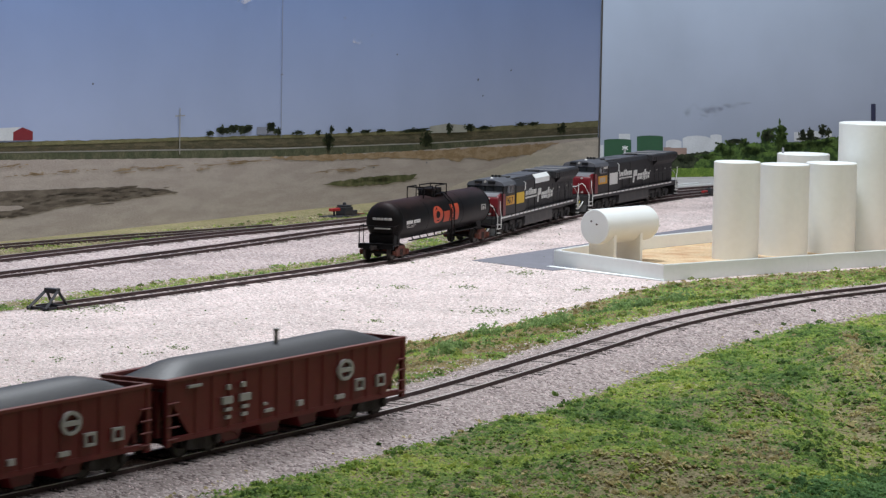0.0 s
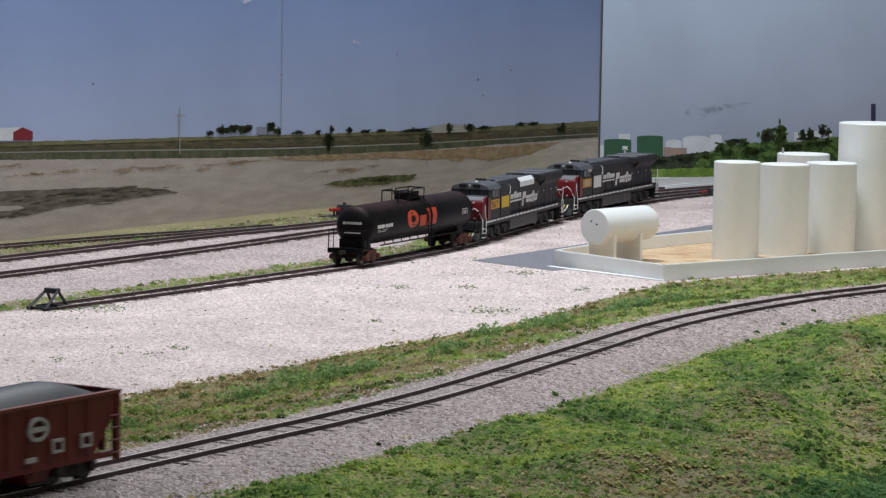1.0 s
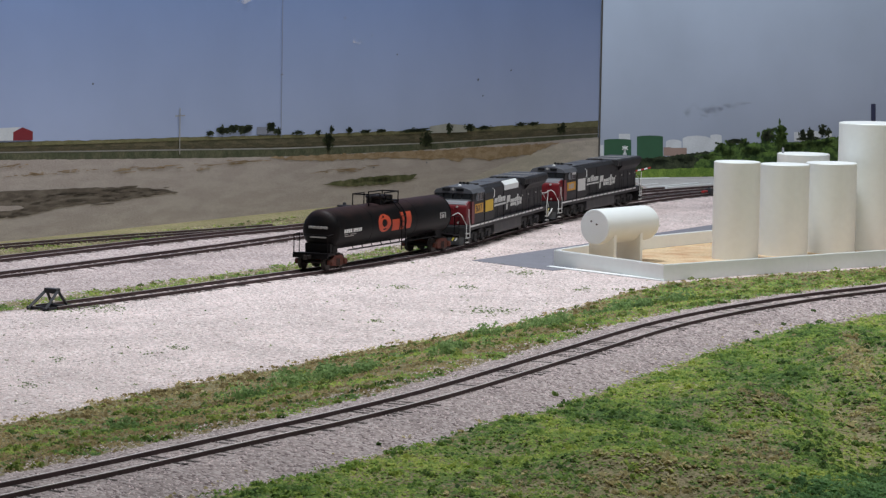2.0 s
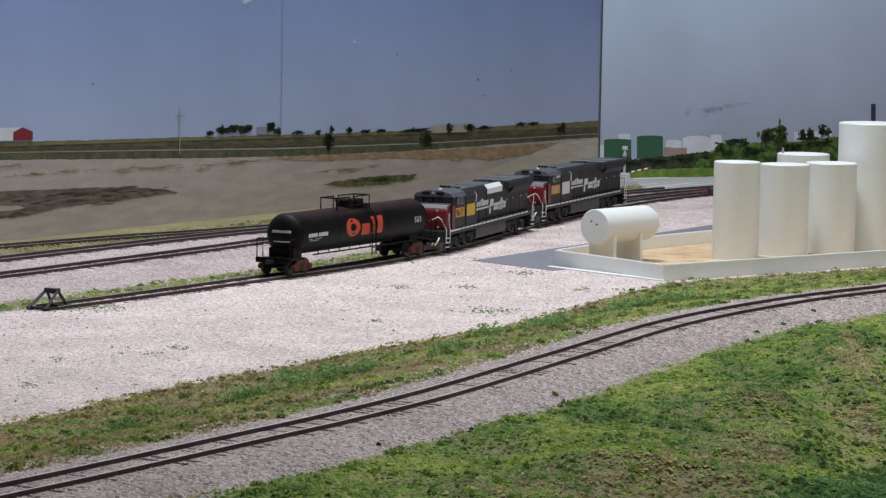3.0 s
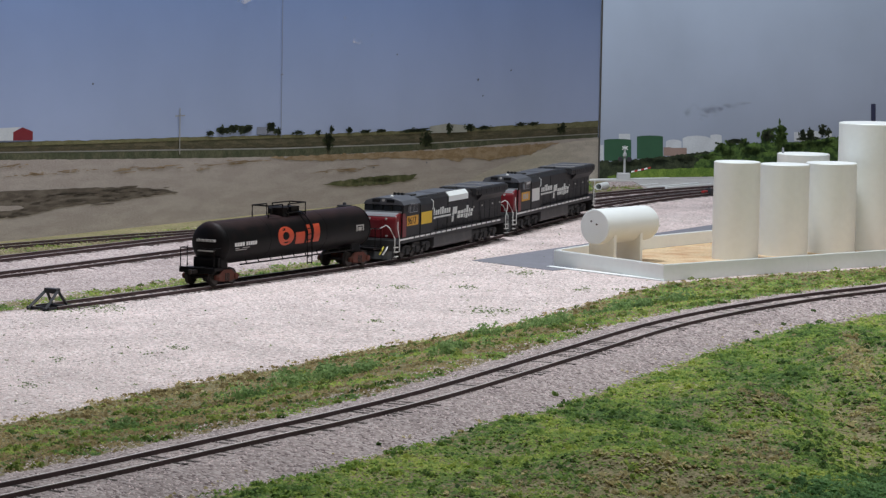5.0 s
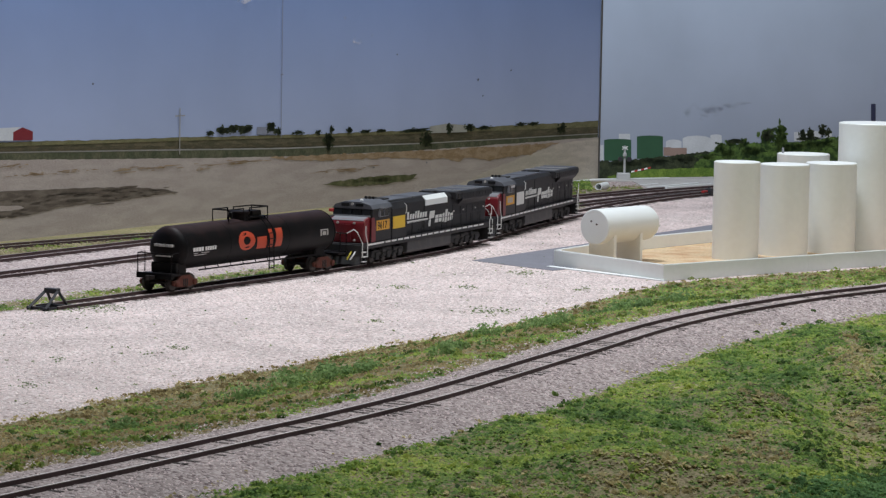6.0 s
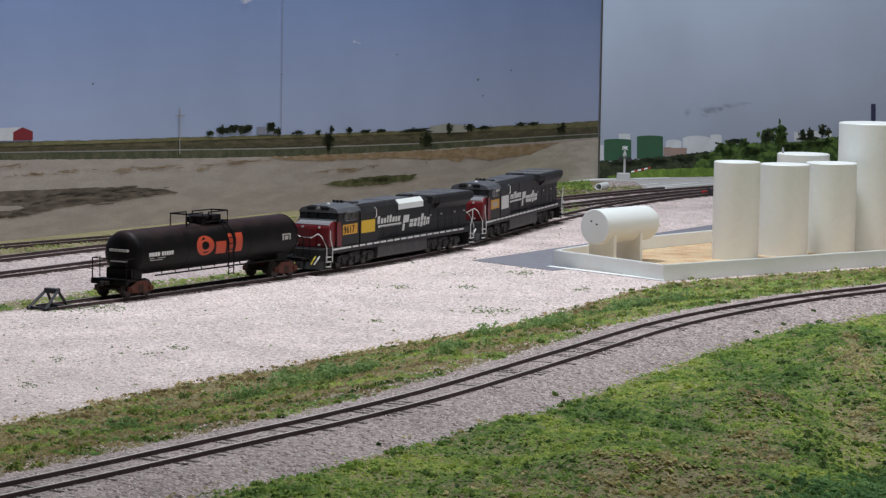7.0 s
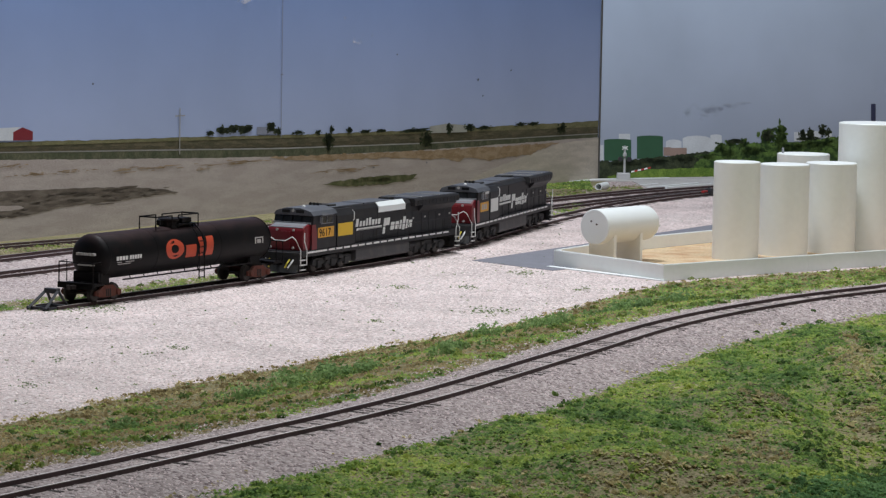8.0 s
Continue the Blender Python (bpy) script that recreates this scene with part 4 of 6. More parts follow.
def curved(mb, x0, x1, a0, a1, r, zc, slant=0.0, n=7):
    """A mark lying on the near side of a cylinder; angles in degrees above level."""
    rows = []
    for i in range(n + 1):
        t = radians(a0 + (a1 - a0) * i / n)
        y, z, o = -r * math.cos(t), zc + r * math.sin(t), slant * i / n
        rows.append([(x0 + o, y, z), (x1 + o, y, z), (x1 + o, y * 0.98, zc + (z - zc) * 0.98), (x0 + o, y * 0.98, zc + (z - zc) * 0.98)])
    return mb.loft(rows)


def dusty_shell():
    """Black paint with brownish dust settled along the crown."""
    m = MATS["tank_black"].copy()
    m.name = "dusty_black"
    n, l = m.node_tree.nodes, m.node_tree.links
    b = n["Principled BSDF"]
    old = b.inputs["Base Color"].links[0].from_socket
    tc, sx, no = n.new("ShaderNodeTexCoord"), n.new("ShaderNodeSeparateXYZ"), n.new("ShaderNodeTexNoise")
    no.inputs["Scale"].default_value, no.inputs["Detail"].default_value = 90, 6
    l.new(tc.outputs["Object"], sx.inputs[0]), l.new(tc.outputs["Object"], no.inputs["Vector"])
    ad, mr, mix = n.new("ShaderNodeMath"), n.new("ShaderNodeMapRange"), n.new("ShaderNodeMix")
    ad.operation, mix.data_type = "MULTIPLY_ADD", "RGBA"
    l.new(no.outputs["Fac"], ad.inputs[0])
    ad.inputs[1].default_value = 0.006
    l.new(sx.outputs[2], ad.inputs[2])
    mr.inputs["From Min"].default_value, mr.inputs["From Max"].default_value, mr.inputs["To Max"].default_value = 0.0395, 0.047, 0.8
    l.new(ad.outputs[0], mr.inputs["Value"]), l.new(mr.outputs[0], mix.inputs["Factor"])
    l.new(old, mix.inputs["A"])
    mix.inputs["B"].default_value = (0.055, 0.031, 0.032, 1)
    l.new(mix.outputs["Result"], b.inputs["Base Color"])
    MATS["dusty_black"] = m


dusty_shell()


# tank car
def build_tank_car():
    t = thing("tank_car", "black tank car with orange marks and rusty trucks", "tank car")
    R, ZC, L = 14.8, 27.3, 202.0
    head = [(7.5 * (1 - math.cos(radians(q))), R * math.sin(radians(q))) for q in (1, 15, 30, 45, 60, 75, 90)]
    prof = [(a + 7, r) for a, r in head] + [(L * 0.33, R), (L * 0.66, R)] + [(L - a, r) for a, r in head[::-1]]
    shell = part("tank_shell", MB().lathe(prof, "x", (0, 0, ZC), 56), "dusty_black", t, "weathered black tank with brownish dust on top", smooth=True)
    for x in (15, 66, 138, 196):
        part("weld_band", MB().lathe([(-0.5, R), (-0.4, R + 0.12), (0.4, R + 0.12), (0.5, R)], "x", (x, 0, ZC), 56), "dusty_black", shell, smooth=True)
    g = R + 0.1
    mark = MB()
    for q in range(24):
        # a thick ring
        c0, c1 = radians(15 * q), radians(15 * q + 15)
        vs = []
        for u in (1.0, 0.42):
            for cc, ss in ((math.cos(c0), math.sin(c0)), (math.cos(c1), math.sin(c1))):
                w = radians(4.5 + 26 * ss * u)
                for k in (1.0, 0.985):
                    vs.append((84.6 + 10 * cc * u, -g * k * math.cos(w), ZC + g * k * math.sin(w)))
        mark.add(vs, [(0, 2, 6, 4), (1, 5, 7, 3), (0, 4, 5, 1), (2, 3, 7, 6), (0, 1, 3, 2), (4, 6, 7, 5)])
    part("first_mark", mark, "orange_mark", shell, "thick orange painted ring")
    part("second_mark", curved(MB(), 97, 108.6, -21, 11, g, ZC), "orange_mark", shell, "orange painted block")
    part("third_mark", curved(MB(), 111.6, 116.6, -21, 29, g, ZC), "orange_mark", shell, "tall orange bar")
    part("fourth_mark", curved(MB(), 119.6, 127.4, -21, 29, g, ZC, 1.5), "orange_mark", shell, "broad tall orange bar")
    data = MB()
    for i, (a, b) in enumerate([(21, 23.6), (24.2, 26.8), (27.4, 30), (30.6, 33), (35, 37), (37.7, 39.7), (40.4, 42.4), (43.1, 45.1), (45.8, 47.8)]):
        curved(data, a, b, -8, 2, g, ZC, 0, 3)
    part("reporting_marks", data, "white_mark", shell, "row of small white bars")
    part("data_lines", curved(curved(curved(MB(), 22, 27, -14, -12, g, ZC), 31, 40, -14, -12, g, ZC), 23, 37, -19, -17, g, ZC), "grey_mark", shell)
    card = curved(curved(curved(curved(MB(), 177, 178.4, -6, 11, g, ZC), 185.6, 187, -6, 11, g, ZC), 178.4, 185.6, 8, 11, g, ZC, 0, 2), 179.6, 184, -5, 5, g, ZC, 0, 3)
    part("placard", card, "grey_mark", shell, "grey stencilled placard")
    for y in (-8, -5, -2, 1, 4):
        part("end_mark", MB().box(5.9, 8.3, y, y + 2.2, ZC + 1.6, ZC + 3.2), "grey_mark", shell)
    part("end_mark", MB().box(5.9, 8.3, -7, 5, ZC - 5, ZC - 4.2), "grey_mark", shell)
    for x in (14, 184):
        part("saddle", MB().box(x - 6, x + 6, -10, 10, 9, ZC - 9), "tank_black", t, bevel=0.6)
        freight_truck(t, x)
    for x0, d in ((9, -1), (202, 1)):
        x1 = x0 + 12 * d
        part("end_platform", MB().box(min(x0, x1), max(x0, x1), -14, 14, 10.2, 11.6), "tank_black", t, bevel=0.25)
        part("end_sill", MB().box(min(x1, x1 - 2 * d), max(x1, x1 - 2 * d), -14, 14, 8.4, 12.2), "tank_black", t, bevel=0.25)
        part("end_rail", MB().tube([(x1 - d, -13.5, 12), (x1 - d, -13.5, 25), (x0 + 3 * d, -13.5, 25.4), (x0 + 3 * d, -13.5, 12)], 0.42), "tank_black", t)
        part("end_rail", MB().tube([(x1 - d, 13.5, 12), (x1 - d, 13.5, 25), (x0 + 3 * d, 13.5, 25.4), (x0 + 3 * d, 13.5, 12)], 0.42), "tank_black", t)
        part("end_rail", MB().tube([(x1 - d, -13.5, 25), (x1 - d, 13.5, 25)], 0.42), "tank_black", t)
        part("centre_sill", MB().box(min(x1, x0 + 20 * -d), max(x1, x0 + 20 * -d), -3, 3, 7.6, 12), "tank_black", t)
        coupler(t, x1, d)
    for y in (-13.2, 13.2):
        part("side_pipe", MB().tube([(30, y, 12.6), (176, y, 12.6)], 0.55), "tank_black", t)
        for x in range(38, 176, 15):
            part("pipe_bracket", MB().tube([(x, y, 12.6), (x, y * 0.9, 15.6)], 0.4, 4), "tank_black", t)
    # top platform with rails round the hatch
    part("top_platform", MB().box(96, 122, -7, 7, 42.4, 43.3), "tank_black", t, bevel=0.2)
    for y in (-6.6, 6.6):
        for xa, xb in ((74, 92), (99, 121.5)):
            part("platform_rail", MB().tube([(xa, y, 41), (xa, y, 49.4), (xb, y, 49.4), (xb, y, 41)], 0.5), "tank_black", t)
    part("platform_rail", MB().tube([(74, -6.6, 49.4), (74, 6.6, 49.4)], 0.55), "tank_black", t)
    part("platform_rail", MB().tube([(121.5, -6.6, 49.4), (121.5, 6.6, 49.4)], 0.55), "tank_black", t)
    part("manway", MB().lathe([(40, 6.4), (45, 6.4), (45.9, 7.2), (47, 7.2), (47.6, 5.5)], "z", (97, 0, 0), 24), "tank_black", t, smooth=True)
    part("valve_box", MB().box(106, 117, -4.5, 4.5, 43.3, 47), "tank_black", t, bevel=0.6)
    part("valve", MB().lathe([(43.6, 1.4), (47, 1.4), (47.4, 0.8)], "z", (82, -3, 0), 10), "tank_black", t)
    for y in (-1,):
        for x in (110, 116):
            part("ladder_rail", MB().tube([(x, -16, 7), (x, -16, 30), (x, -13.6, 37), (x, -7.4, 43)], 0.4), "tank_black", t)
        for k in range(7):
            part("ladder_rung", MB().tube([(110, -16, 8 + 4 * k), (116, -16, 8 + 4 * k)], 0.35, 4), "tank_black", t)
    return t


tank_car = build_tank_car()


# locomotives
def loco_truck(parent, x):
    t = new("truck")
    t.parent = parent
    t.location = (x * K, 0, 0)
    for dx in (-20, 0, 20):
        wheelset(t, dx, 5.8)
    for s in (-1, 1):
        y = 13 * s
        prof = [(-29, 6), (-28, 9.5), (-22, 10.5), (-12, 9.6), (-8, 11.4), (8, 11.4), (12, 9.6), (22, 10.5), (28, 9.5), (29, 6), (25, 4.6), (14, 5.6), (6, 4.8), (-6, 4.8), (-14, 5.6), (-25, 4.6)]
        f = part("side_frame", MB().prism(prof, y - 1.3, y + 1.3, "y"), "under_grey", t, bevel=0.3)
        for dx in (-20, 0, 20):
            part("journal_box", MB().box(dx - 3, dx + 3, y - 2.4 if s < 0 else y, y if s < 0 else y + 2.4, 3.4, 8.6), "under_grey", f, bevel=0.5)
        for dx in (-10, 10):
            part("brake_cylinder", MB().lathe([(-3, 1.5), (3, 1.5)], "x", (dx, y + 1.8 * s, 9.6), 12), "under_grey", f)
            part("damper", MB().tube([(dx - 3, y + 1.8 * s, 4.2), (dx + 2, y + 1.8 * s, 8)], 0.8), "under_grey", f)
    part("bolster", MB().box(-20, 20, -10, 10, 7, 12.6), "under_grey", t)


def text_mesh(body, size):
    cu = bpy.data.curves.new("number_text", "FONT")
    cu.body, cu.size, cu.extrude = body, size, 0.0001
    cu.space_character = 1.12
    ob = bpy.data.objects.new("number_text", cu)
    scene.collection.objects.link(ob)
    bpy.context.view_layer.update()
    me = bpy.data.meshes.new_from_object(ob.evaluated_get(bpy.context.evaluated_depsgraph_get()))
    bpy.data.objects.remove(ob)
    return me


def build_loco(panel, label, read_number):
    t = thing("locomotive", label, "locomotive", None, "coupled locomotives")
    # frame, pilot, steps
    part("frame", MB().box(-5, 237, -16.6, 16.6, 12.6, 16.6), "loco_grey", t, bevel=0.3)
    stripe = MB()
    x = 2.0
    for w in [28] + [8.6] * 18:
        if x + w < 231:
            plate(stripe, x, x + w, 14.9, 16.2, -16.6)
        x += w + 2.6
    part("sill_stripe", stripe, "white_mark", t, "broken white line along the sill")
    for x0, d in ((-5, -1), (237, 1)):
        a, b = sorted((x0, x0 + 3 * d))
        part("pilot", MB().box(a, b, -15.6, 15.6, 3.2, 16), "under_grey", t, bevel=0.4)
        coupler(t, x0 + 3 * d, d, 9)
        part("plow", MB().prism([(x0 + 3 * d, 2.2), (x0 + 6.5 * d, 2.2), (x0 + 3.6 * d, 8)], -15, 15, "y"), "under_grey", t)
        for s in (-1, 1):
            for k in range(4):
                z = 3.6 + 3.4 * k
                xs = sorted((x0 + 2.4 * d, x0 - 3.6 * d))
                part("step", MB().box(xs[0], xs[1], 14.6 * s - (2.6 if s < 0 else 0), 14.6 * s + (2.6 if s > 0 else 0), z, z + 0.7), "white_mark" if k < 3 else "under_grey", t)
            part("step_side", MB().box(min(x0 - 4 * d, x0 - 4.6 * d), max(x0 - 4 * d, x0 - 4.6 * d), 14 * s - 1.5, 14 * s + 1.5, 3.4, 14), "under_grey", t)
            y = 17.2 * s
            part("corner_handrail", MB().tube([(x0 - 5 * d, y, 7), (x0 - 5 * d, y, 17), (x0 - 1.5 * d, y, 24), (x0 - 1.5 * d, y, 29.5)], 0.36), "white_mark", t, "white painted handrail")
            part("corner_handrail", MB().tube([(x0 + 2.4 * d, y * 0.96, 8), (x0 + 2.4 * d, y * 0.96, 17.5), (x0 + 2.4 * d, y * 0.72, 25), (x0 + 2.4 * d, y * 0.55, 27)], 0.36), "white_mark", t, "white painted handrail")
        part("end_rail", MB().tube([(x0 + 2.4 * d, -9.5, 27), (x0 + 2.4 * d, -4, 24), (x0 + 2.4 * d, 4, 24), (x0 + 2.4 * d, 9.5, 27)], 0.4), "white_mark", t)
        for y in (-11, -8, 8, 11):
            part("air_hose", MB().tube([(x0 + 3 * d, y, 11), (x0 + 6 * d, y, 9), (x0 + 7 * d, y * 0.8, 5.5)], 0.6), "white_mark" if abs(y) > 9 else "hose_yellow", t)
    # nose and cab
    nose = [(0, 16.6), (-0.6, 24), (-0.2, 31.4), (1.6, 33.4), (9, 35), (12, 35), (12, 16.6)]
    part("nose", MB().prism(nose, -14.4, 14.4, "y"), "loco_red", t, "dark red painted nose", bevel=1.4, smooth=True)
    part("nose_top", MB().prism([(0.8, 33.1), (9, 35.3), (12, 35.3), (12, 34.6), (0.6, 32.6)], -13, 13, "y"), "loco_pale", t, "pale grey top of the nose", bevel=0.15)
    part("nose_door", MB().box(-1.2, -0.4, -4, 4, 17, 30), "loco_red", t, bevel=0.2)
    for y in (-9, -6.6, 6.6, 9):
        part("ditch_light", MB().lathe([(-0.5, 0.85), (0.5, 0.85)], "x", (-5.4 if abs(y) > 8 else -0.6, y, 19 if abs(y) > 8 else 31), 14), "grey_mark", t)
    part("red_side", MB().prism([(9.5, 16.8), (16.6, 16.8), (16.6, 28), (14.6, 34.4), (9.5, 34.4)], -15.85, -15.5, "y"), "loco_red", t)
    part("red_side", MB().prism([(9.5, 16.8), (16.6, 16.8), (16.6, 28), (14.6, 34.4), (9.5, 34.4)], 15.5, 15.85, "y"), "loco_red", t)
    rings = []
    for x, back in ((9.0, 0.0), (44.5, 0.0)):
        rings.append([(x + (3.0 if z > 38 and not back and x < 20 else 0), y, z) for y, z in [(-15.7, 16.6), (-15.7, 40.6), (-13.6, 43.2), (-6, 45.2), (6, 45.2), (13.6, 43.2), (15.7, 40.6), (15.7, 16.6)]])
    part("cab", MB().loft(rings), "loco_grey", t, bevel=0.4)
    part("cab_roof", MB().prism([(-16.1, 40.5), (-13.9, 43.5), (-6, 45.7), (6, 45.7), (13.9, 43.5), (16.1, 40.5)], 10.5, 46, "x"), "loco_roof", t, bevel=0.35)
    for y0, y1 in ((-14.4, -7.9), (-7.0, -0.6), (0.6, 7.0), (7.9, 14.4)):
        part("windshield", MB().loft([[(x, y0, z), (x, y1, z), (x + 0.6, y1, z), (x + 0.6, y0, z)] for x, z in ((8.9, 36.2), (11.2, 41.2))]), "window_dark", t)
    part("windshield_frame", MB().box(8.4, 9.4, -15, 15, 34.8, 36), "loco_pale", t, bevel=0.15)
    for y0 in (-8.6, 2.6):
        part("number_board", MB().box(9.6, 11.2, y0, y0 + 6, 42.2, 44.4), "window_dark", t, bevel=0.15)
    part("headlight", MB().lathe([(-0.6, 1.0), (0.4, 1.0)], "x", (10.2, 0, 43.8), 12), "grey_mark", t)
    for s in (-1, 1):
        y = 15.75 * s
        for x0, x1 in ((22.6, 30), (31.4, 39)):
            w = part("side_window", MB().box(x0, x1, y - 0.15, y + 0.15, 34.4, 40), "window_dark", t)
            part("window_frame", MB().tube([(x0, y * 1.01, 34.4), (x1, y * 1.01, 34.4), (x1, y * 1.01, 40), (x0, y * 1.01, 40), (x0, y * 1.01, 34.4)], 0.32, 4), "loco_pale", w)
        part("awning", MB().box(22, 39.6, min(y, y + 1.8 * s), max(y, y + 1.8 * s), 40.3, 40.8), "loco_roof", t)
        part("mirror", MB().box(20.6, 21.1, min(y, y + 1.8 * s), max(y, y + 1.8 * s), 35, 39), "loco_pale", t)
    # hood, cabinets, radiator
    hood = [(-12.2, 16.6), (-12.2, 40.6), (-9.8, 43.4), (9.8, 43.4), (12.2, 40.6), (12.2, 16.6)]
    part("hood", MB().prism(hood, 74, 180, "x"), "loco_grey", t, bevel=0.4)
    part("equipment_cab", MB().prism([(-16.0, 16.6), (-16.0, 38.4), (-12.6, 43.0), (12.6, 43.0), (16.0, 38.4), (16.0, 16.6)], 45.6, 73, "x"), "loco_grey", t, bevel=0.4)
    part("roof_deck", MB().box(47, 96, -9.4, 9.4, 43.0, 44.4), "loco_roof", t, "blue-grey dusty roof deck", bevel=0.3)
    part("inertial_hatch", MB().box(98, 140, -9.6, 9.6, 43.2, 44.6), "loco_roof", t, bevel=0.5)
    part("exhaust_stack", MB().box(146, 156, -4, 4, 43.2, 45.4), "under_grey", t, bevel=0.5)
    rad = [(-12.3, 16.6), (-12.3, 33.4), (-16.2, 37.4), (-16.2, 42.4), (-15, 43.8), (15, 43.8), (16.2, 42.4), (16.2, 37.4), (12.3, 33.4), (12.3, 16.6)]
    part("radiator", MB().prism(rad, 178, 234, "x"), "loco_grey", t, bevel=0.4)
    part("radiator_wing", MB().prism([(-15.6, 38.2), (-16.0, 42.4), (-14.8, 43.7), (14.8, 43.7), (16.0, 42.4), (15.6, 38.2)], 166, 240, "x"), "loco_grey", t, "overhanging radiator roof", bevel=0.4)
    for k in range(7):
        x0 = 168 + 10.2 * k
        part("radiator_grille", MB().box(x0, x0 + 8.4, -14, 14, 43.6, 44.2), "loco_roof", t, bevel=0.2)
    for x0 in (178, 208):
        part("lift_strip", MB().box(x0, x0 + 1.2, -14.6, 14.6, 44.1, 44.6), "grey_mark", t)
    for s in (-1, 1):
        grille = part("side_grille", MB().box(170, 236, 15.9 * s - 0.2, 15.9 * s + 0.2, 38.8, 42), "under_grey", t)
        for k in range(11):
            part("grille_bar", MB().box(170.4 + 6 * k, 170.9 + 6 * k, 15.9 * s - 0.45, 15.9 * s + 0.45, 38.8, 42), "loco_grey", grille)
        for x0 in range(80, 172, 11):
            part("hood_door", MB().box(x0, x0 + 10.2, 12.2 * s - 0.25, 12.2 * s + 0.25, 18, 34 if x0 < 95 or x0 > 150 else 20), "loco_grey", t, bevel=0.12)
        for x0 in (183, 195, 207, 219):
            part("rear_door", MB().box(x0, x0 + 11, 12.3 * s - 0.25, 12.3 * s + 0.25, 18, 32), "loco_grey", t, bevel=0.12)
        for x0 in (168, 187, 211, 228):
            part("latch", MB().box(x0, x0 + 2.2, 12.8 * s - 0.2, 12.8 * s + 0.2, 28.4, 29.6), "grey_mark", t)
        part("hood_seam", MB().box(112.6, 113.1, 12.3 * s - 0.25, 12.3 * s + 0.25, 17, 40), "under_grey", t)
        part("walkway_rail", MB().tube([(76, 16.6 * s, 26.5), (233, 16.6 * s, 26.5)], 0.2), "loco_grey", t)
        for x0 in range(80, 235, 19):
            part("stanchion", MB().tube([(x0, 16.6 * s, 16), (x0, 16.6 * s, 26.5)], 0.2, 4), "loco_grey", t)
        part("grab_iron", MB().tube([(69, 16.2 * s, 34), (69, 17 * s, 35), (69, 17 * s, 40), (69, 15.4 * s, 41.4)], 0.35), "white_mark", t)
    # near-side marks, one on each side
    n = part("number_panel", plate(MB(), 18.2, 41.2, 24.6, 31.9, -15.75), "number_orange", t, "orange number panel")
    if read_number:
        me = text_mesh("9617", 0.0076)
        me.materials.append(MATS["window_dark"])
        tx = new("number_text", me)
        tx.parent = n
        tx.matrix_basis = pose(0.0196, -0.01602, 0.0256, 90, 0, 0)
    else:
        bars = MB()
        for k in range(3):
            plate(bars, 22 + 5 * k, 25.5 + 5 * k, 26.2, 30.4, -15.9)
        part("number_bars", bars, "grey_mark", n)
    if panel == "yellow":
        part("side_panel", plate(MB(), 46.8, 68.6, 24.0, 33.0, -16.1), "panel_yellow", t, "plain yellow patch panel")
        part("roof_panel", MB().prism([(-12.9, 36.6), (-12.9, 40.9), (-10.0, 44.1), (-9.6, 43.7), (-12.4, 40.7), (-12.4, 36.6)], 114, 156, "x"), "bright_white", t, "white patch over the hood edge")
    else:
        part("side_panel", plate(MB(), 47, 68, 22.8, 33.2, -16.1), "white_mark", t, "dusty white patch panel")
        part("window_patch", plate(MB(), 30, 41, 38, 40.6, -16.05), "white_mark", t)
    word, y = MB(), -12.55
    x0 = 79.6
    for w, h in [(4.4, 5.6), (3.7, 3.8), (3.7, 3.8), (2.8, 5.2), (3.9, 5.4), (3.7, 3.8), (3.0, 3.8), (3.9, 3.8)]:
        plate(word, x0, x0 + w * 0.8, 28.2, 28.2 + h, y, 0.9)
        x0 += w + 1.25
    part("small_mark", word, "white_mark", t, "row of slanted white bars")
    part("underline_mark", plate(MB(), 80.6, 119, 25.4, 27.0, y, 0.4), "white_mark", t)
    xs = 121.0
    for w, z0, h in [(3.2, 20.6, 11.2), (5.2, 26.4, 5.4), (5.4, 22.6, 5.6), (5.0, 22.6, 5.6), (2.6, 22.2, 6.6), (3.4, 21.6, 9.6), (2.6, 22.2, 6.6), (5.0, 22.6, 5.4)]:
        part("large_mark", plate(MB(), xs, xs + w, z0, z0 + h, y, 3.0 * h / 12), "white_mark", t)
        xs += w + 1.9
    # fuel tank, trucks, roof fittings
    ft = [(-14.5, 4), (-15.6, 6), (-15.6, 12.6), (15.6, 12.6), (15.6, 6), (14.5, 4)]
    part("fuel_tank", MB().prism(ft, 75, 158, "x"), "fuel_grey", t, bevel=0.6)
    part("air_tank", MB().lathe([(0, 2.2), (0.6, 2.8), (21, 2.8), (21.6, 2.2)], "x", (159, -12.5, 9.5), 16), "under_grey", t, smooth=True)
    for x0 in (42, 190):
        loco_truck(t, x0)
    for x0, y0 in ((40, -3), (40, 0), (40, 3)):
        part("air_horn", MB().lathe([(0, 1.2), (3.2, 0.6), (5, 0.5)], "x", (x0, y0, 46.6), 10), "under_grey", t)
    part("antenna_dome", MB().lathe([(45.4, 1.4), (46.4, 1.2), (47, 0.4)], "z", (22, -2, 0), 12), "white_mark", t)
    part("air_conditioner", MB().box(52, 62, -6, 6, 44.2, 45.6), "under_grey", t, bevel=0.6)
    return t


loco_a = build_loco("yellow", "grey diesel locomotive with red nose and yellow panel", True)
loco_b = build_loco("white", "grey diesel locomotive with red nose and white panel", False)


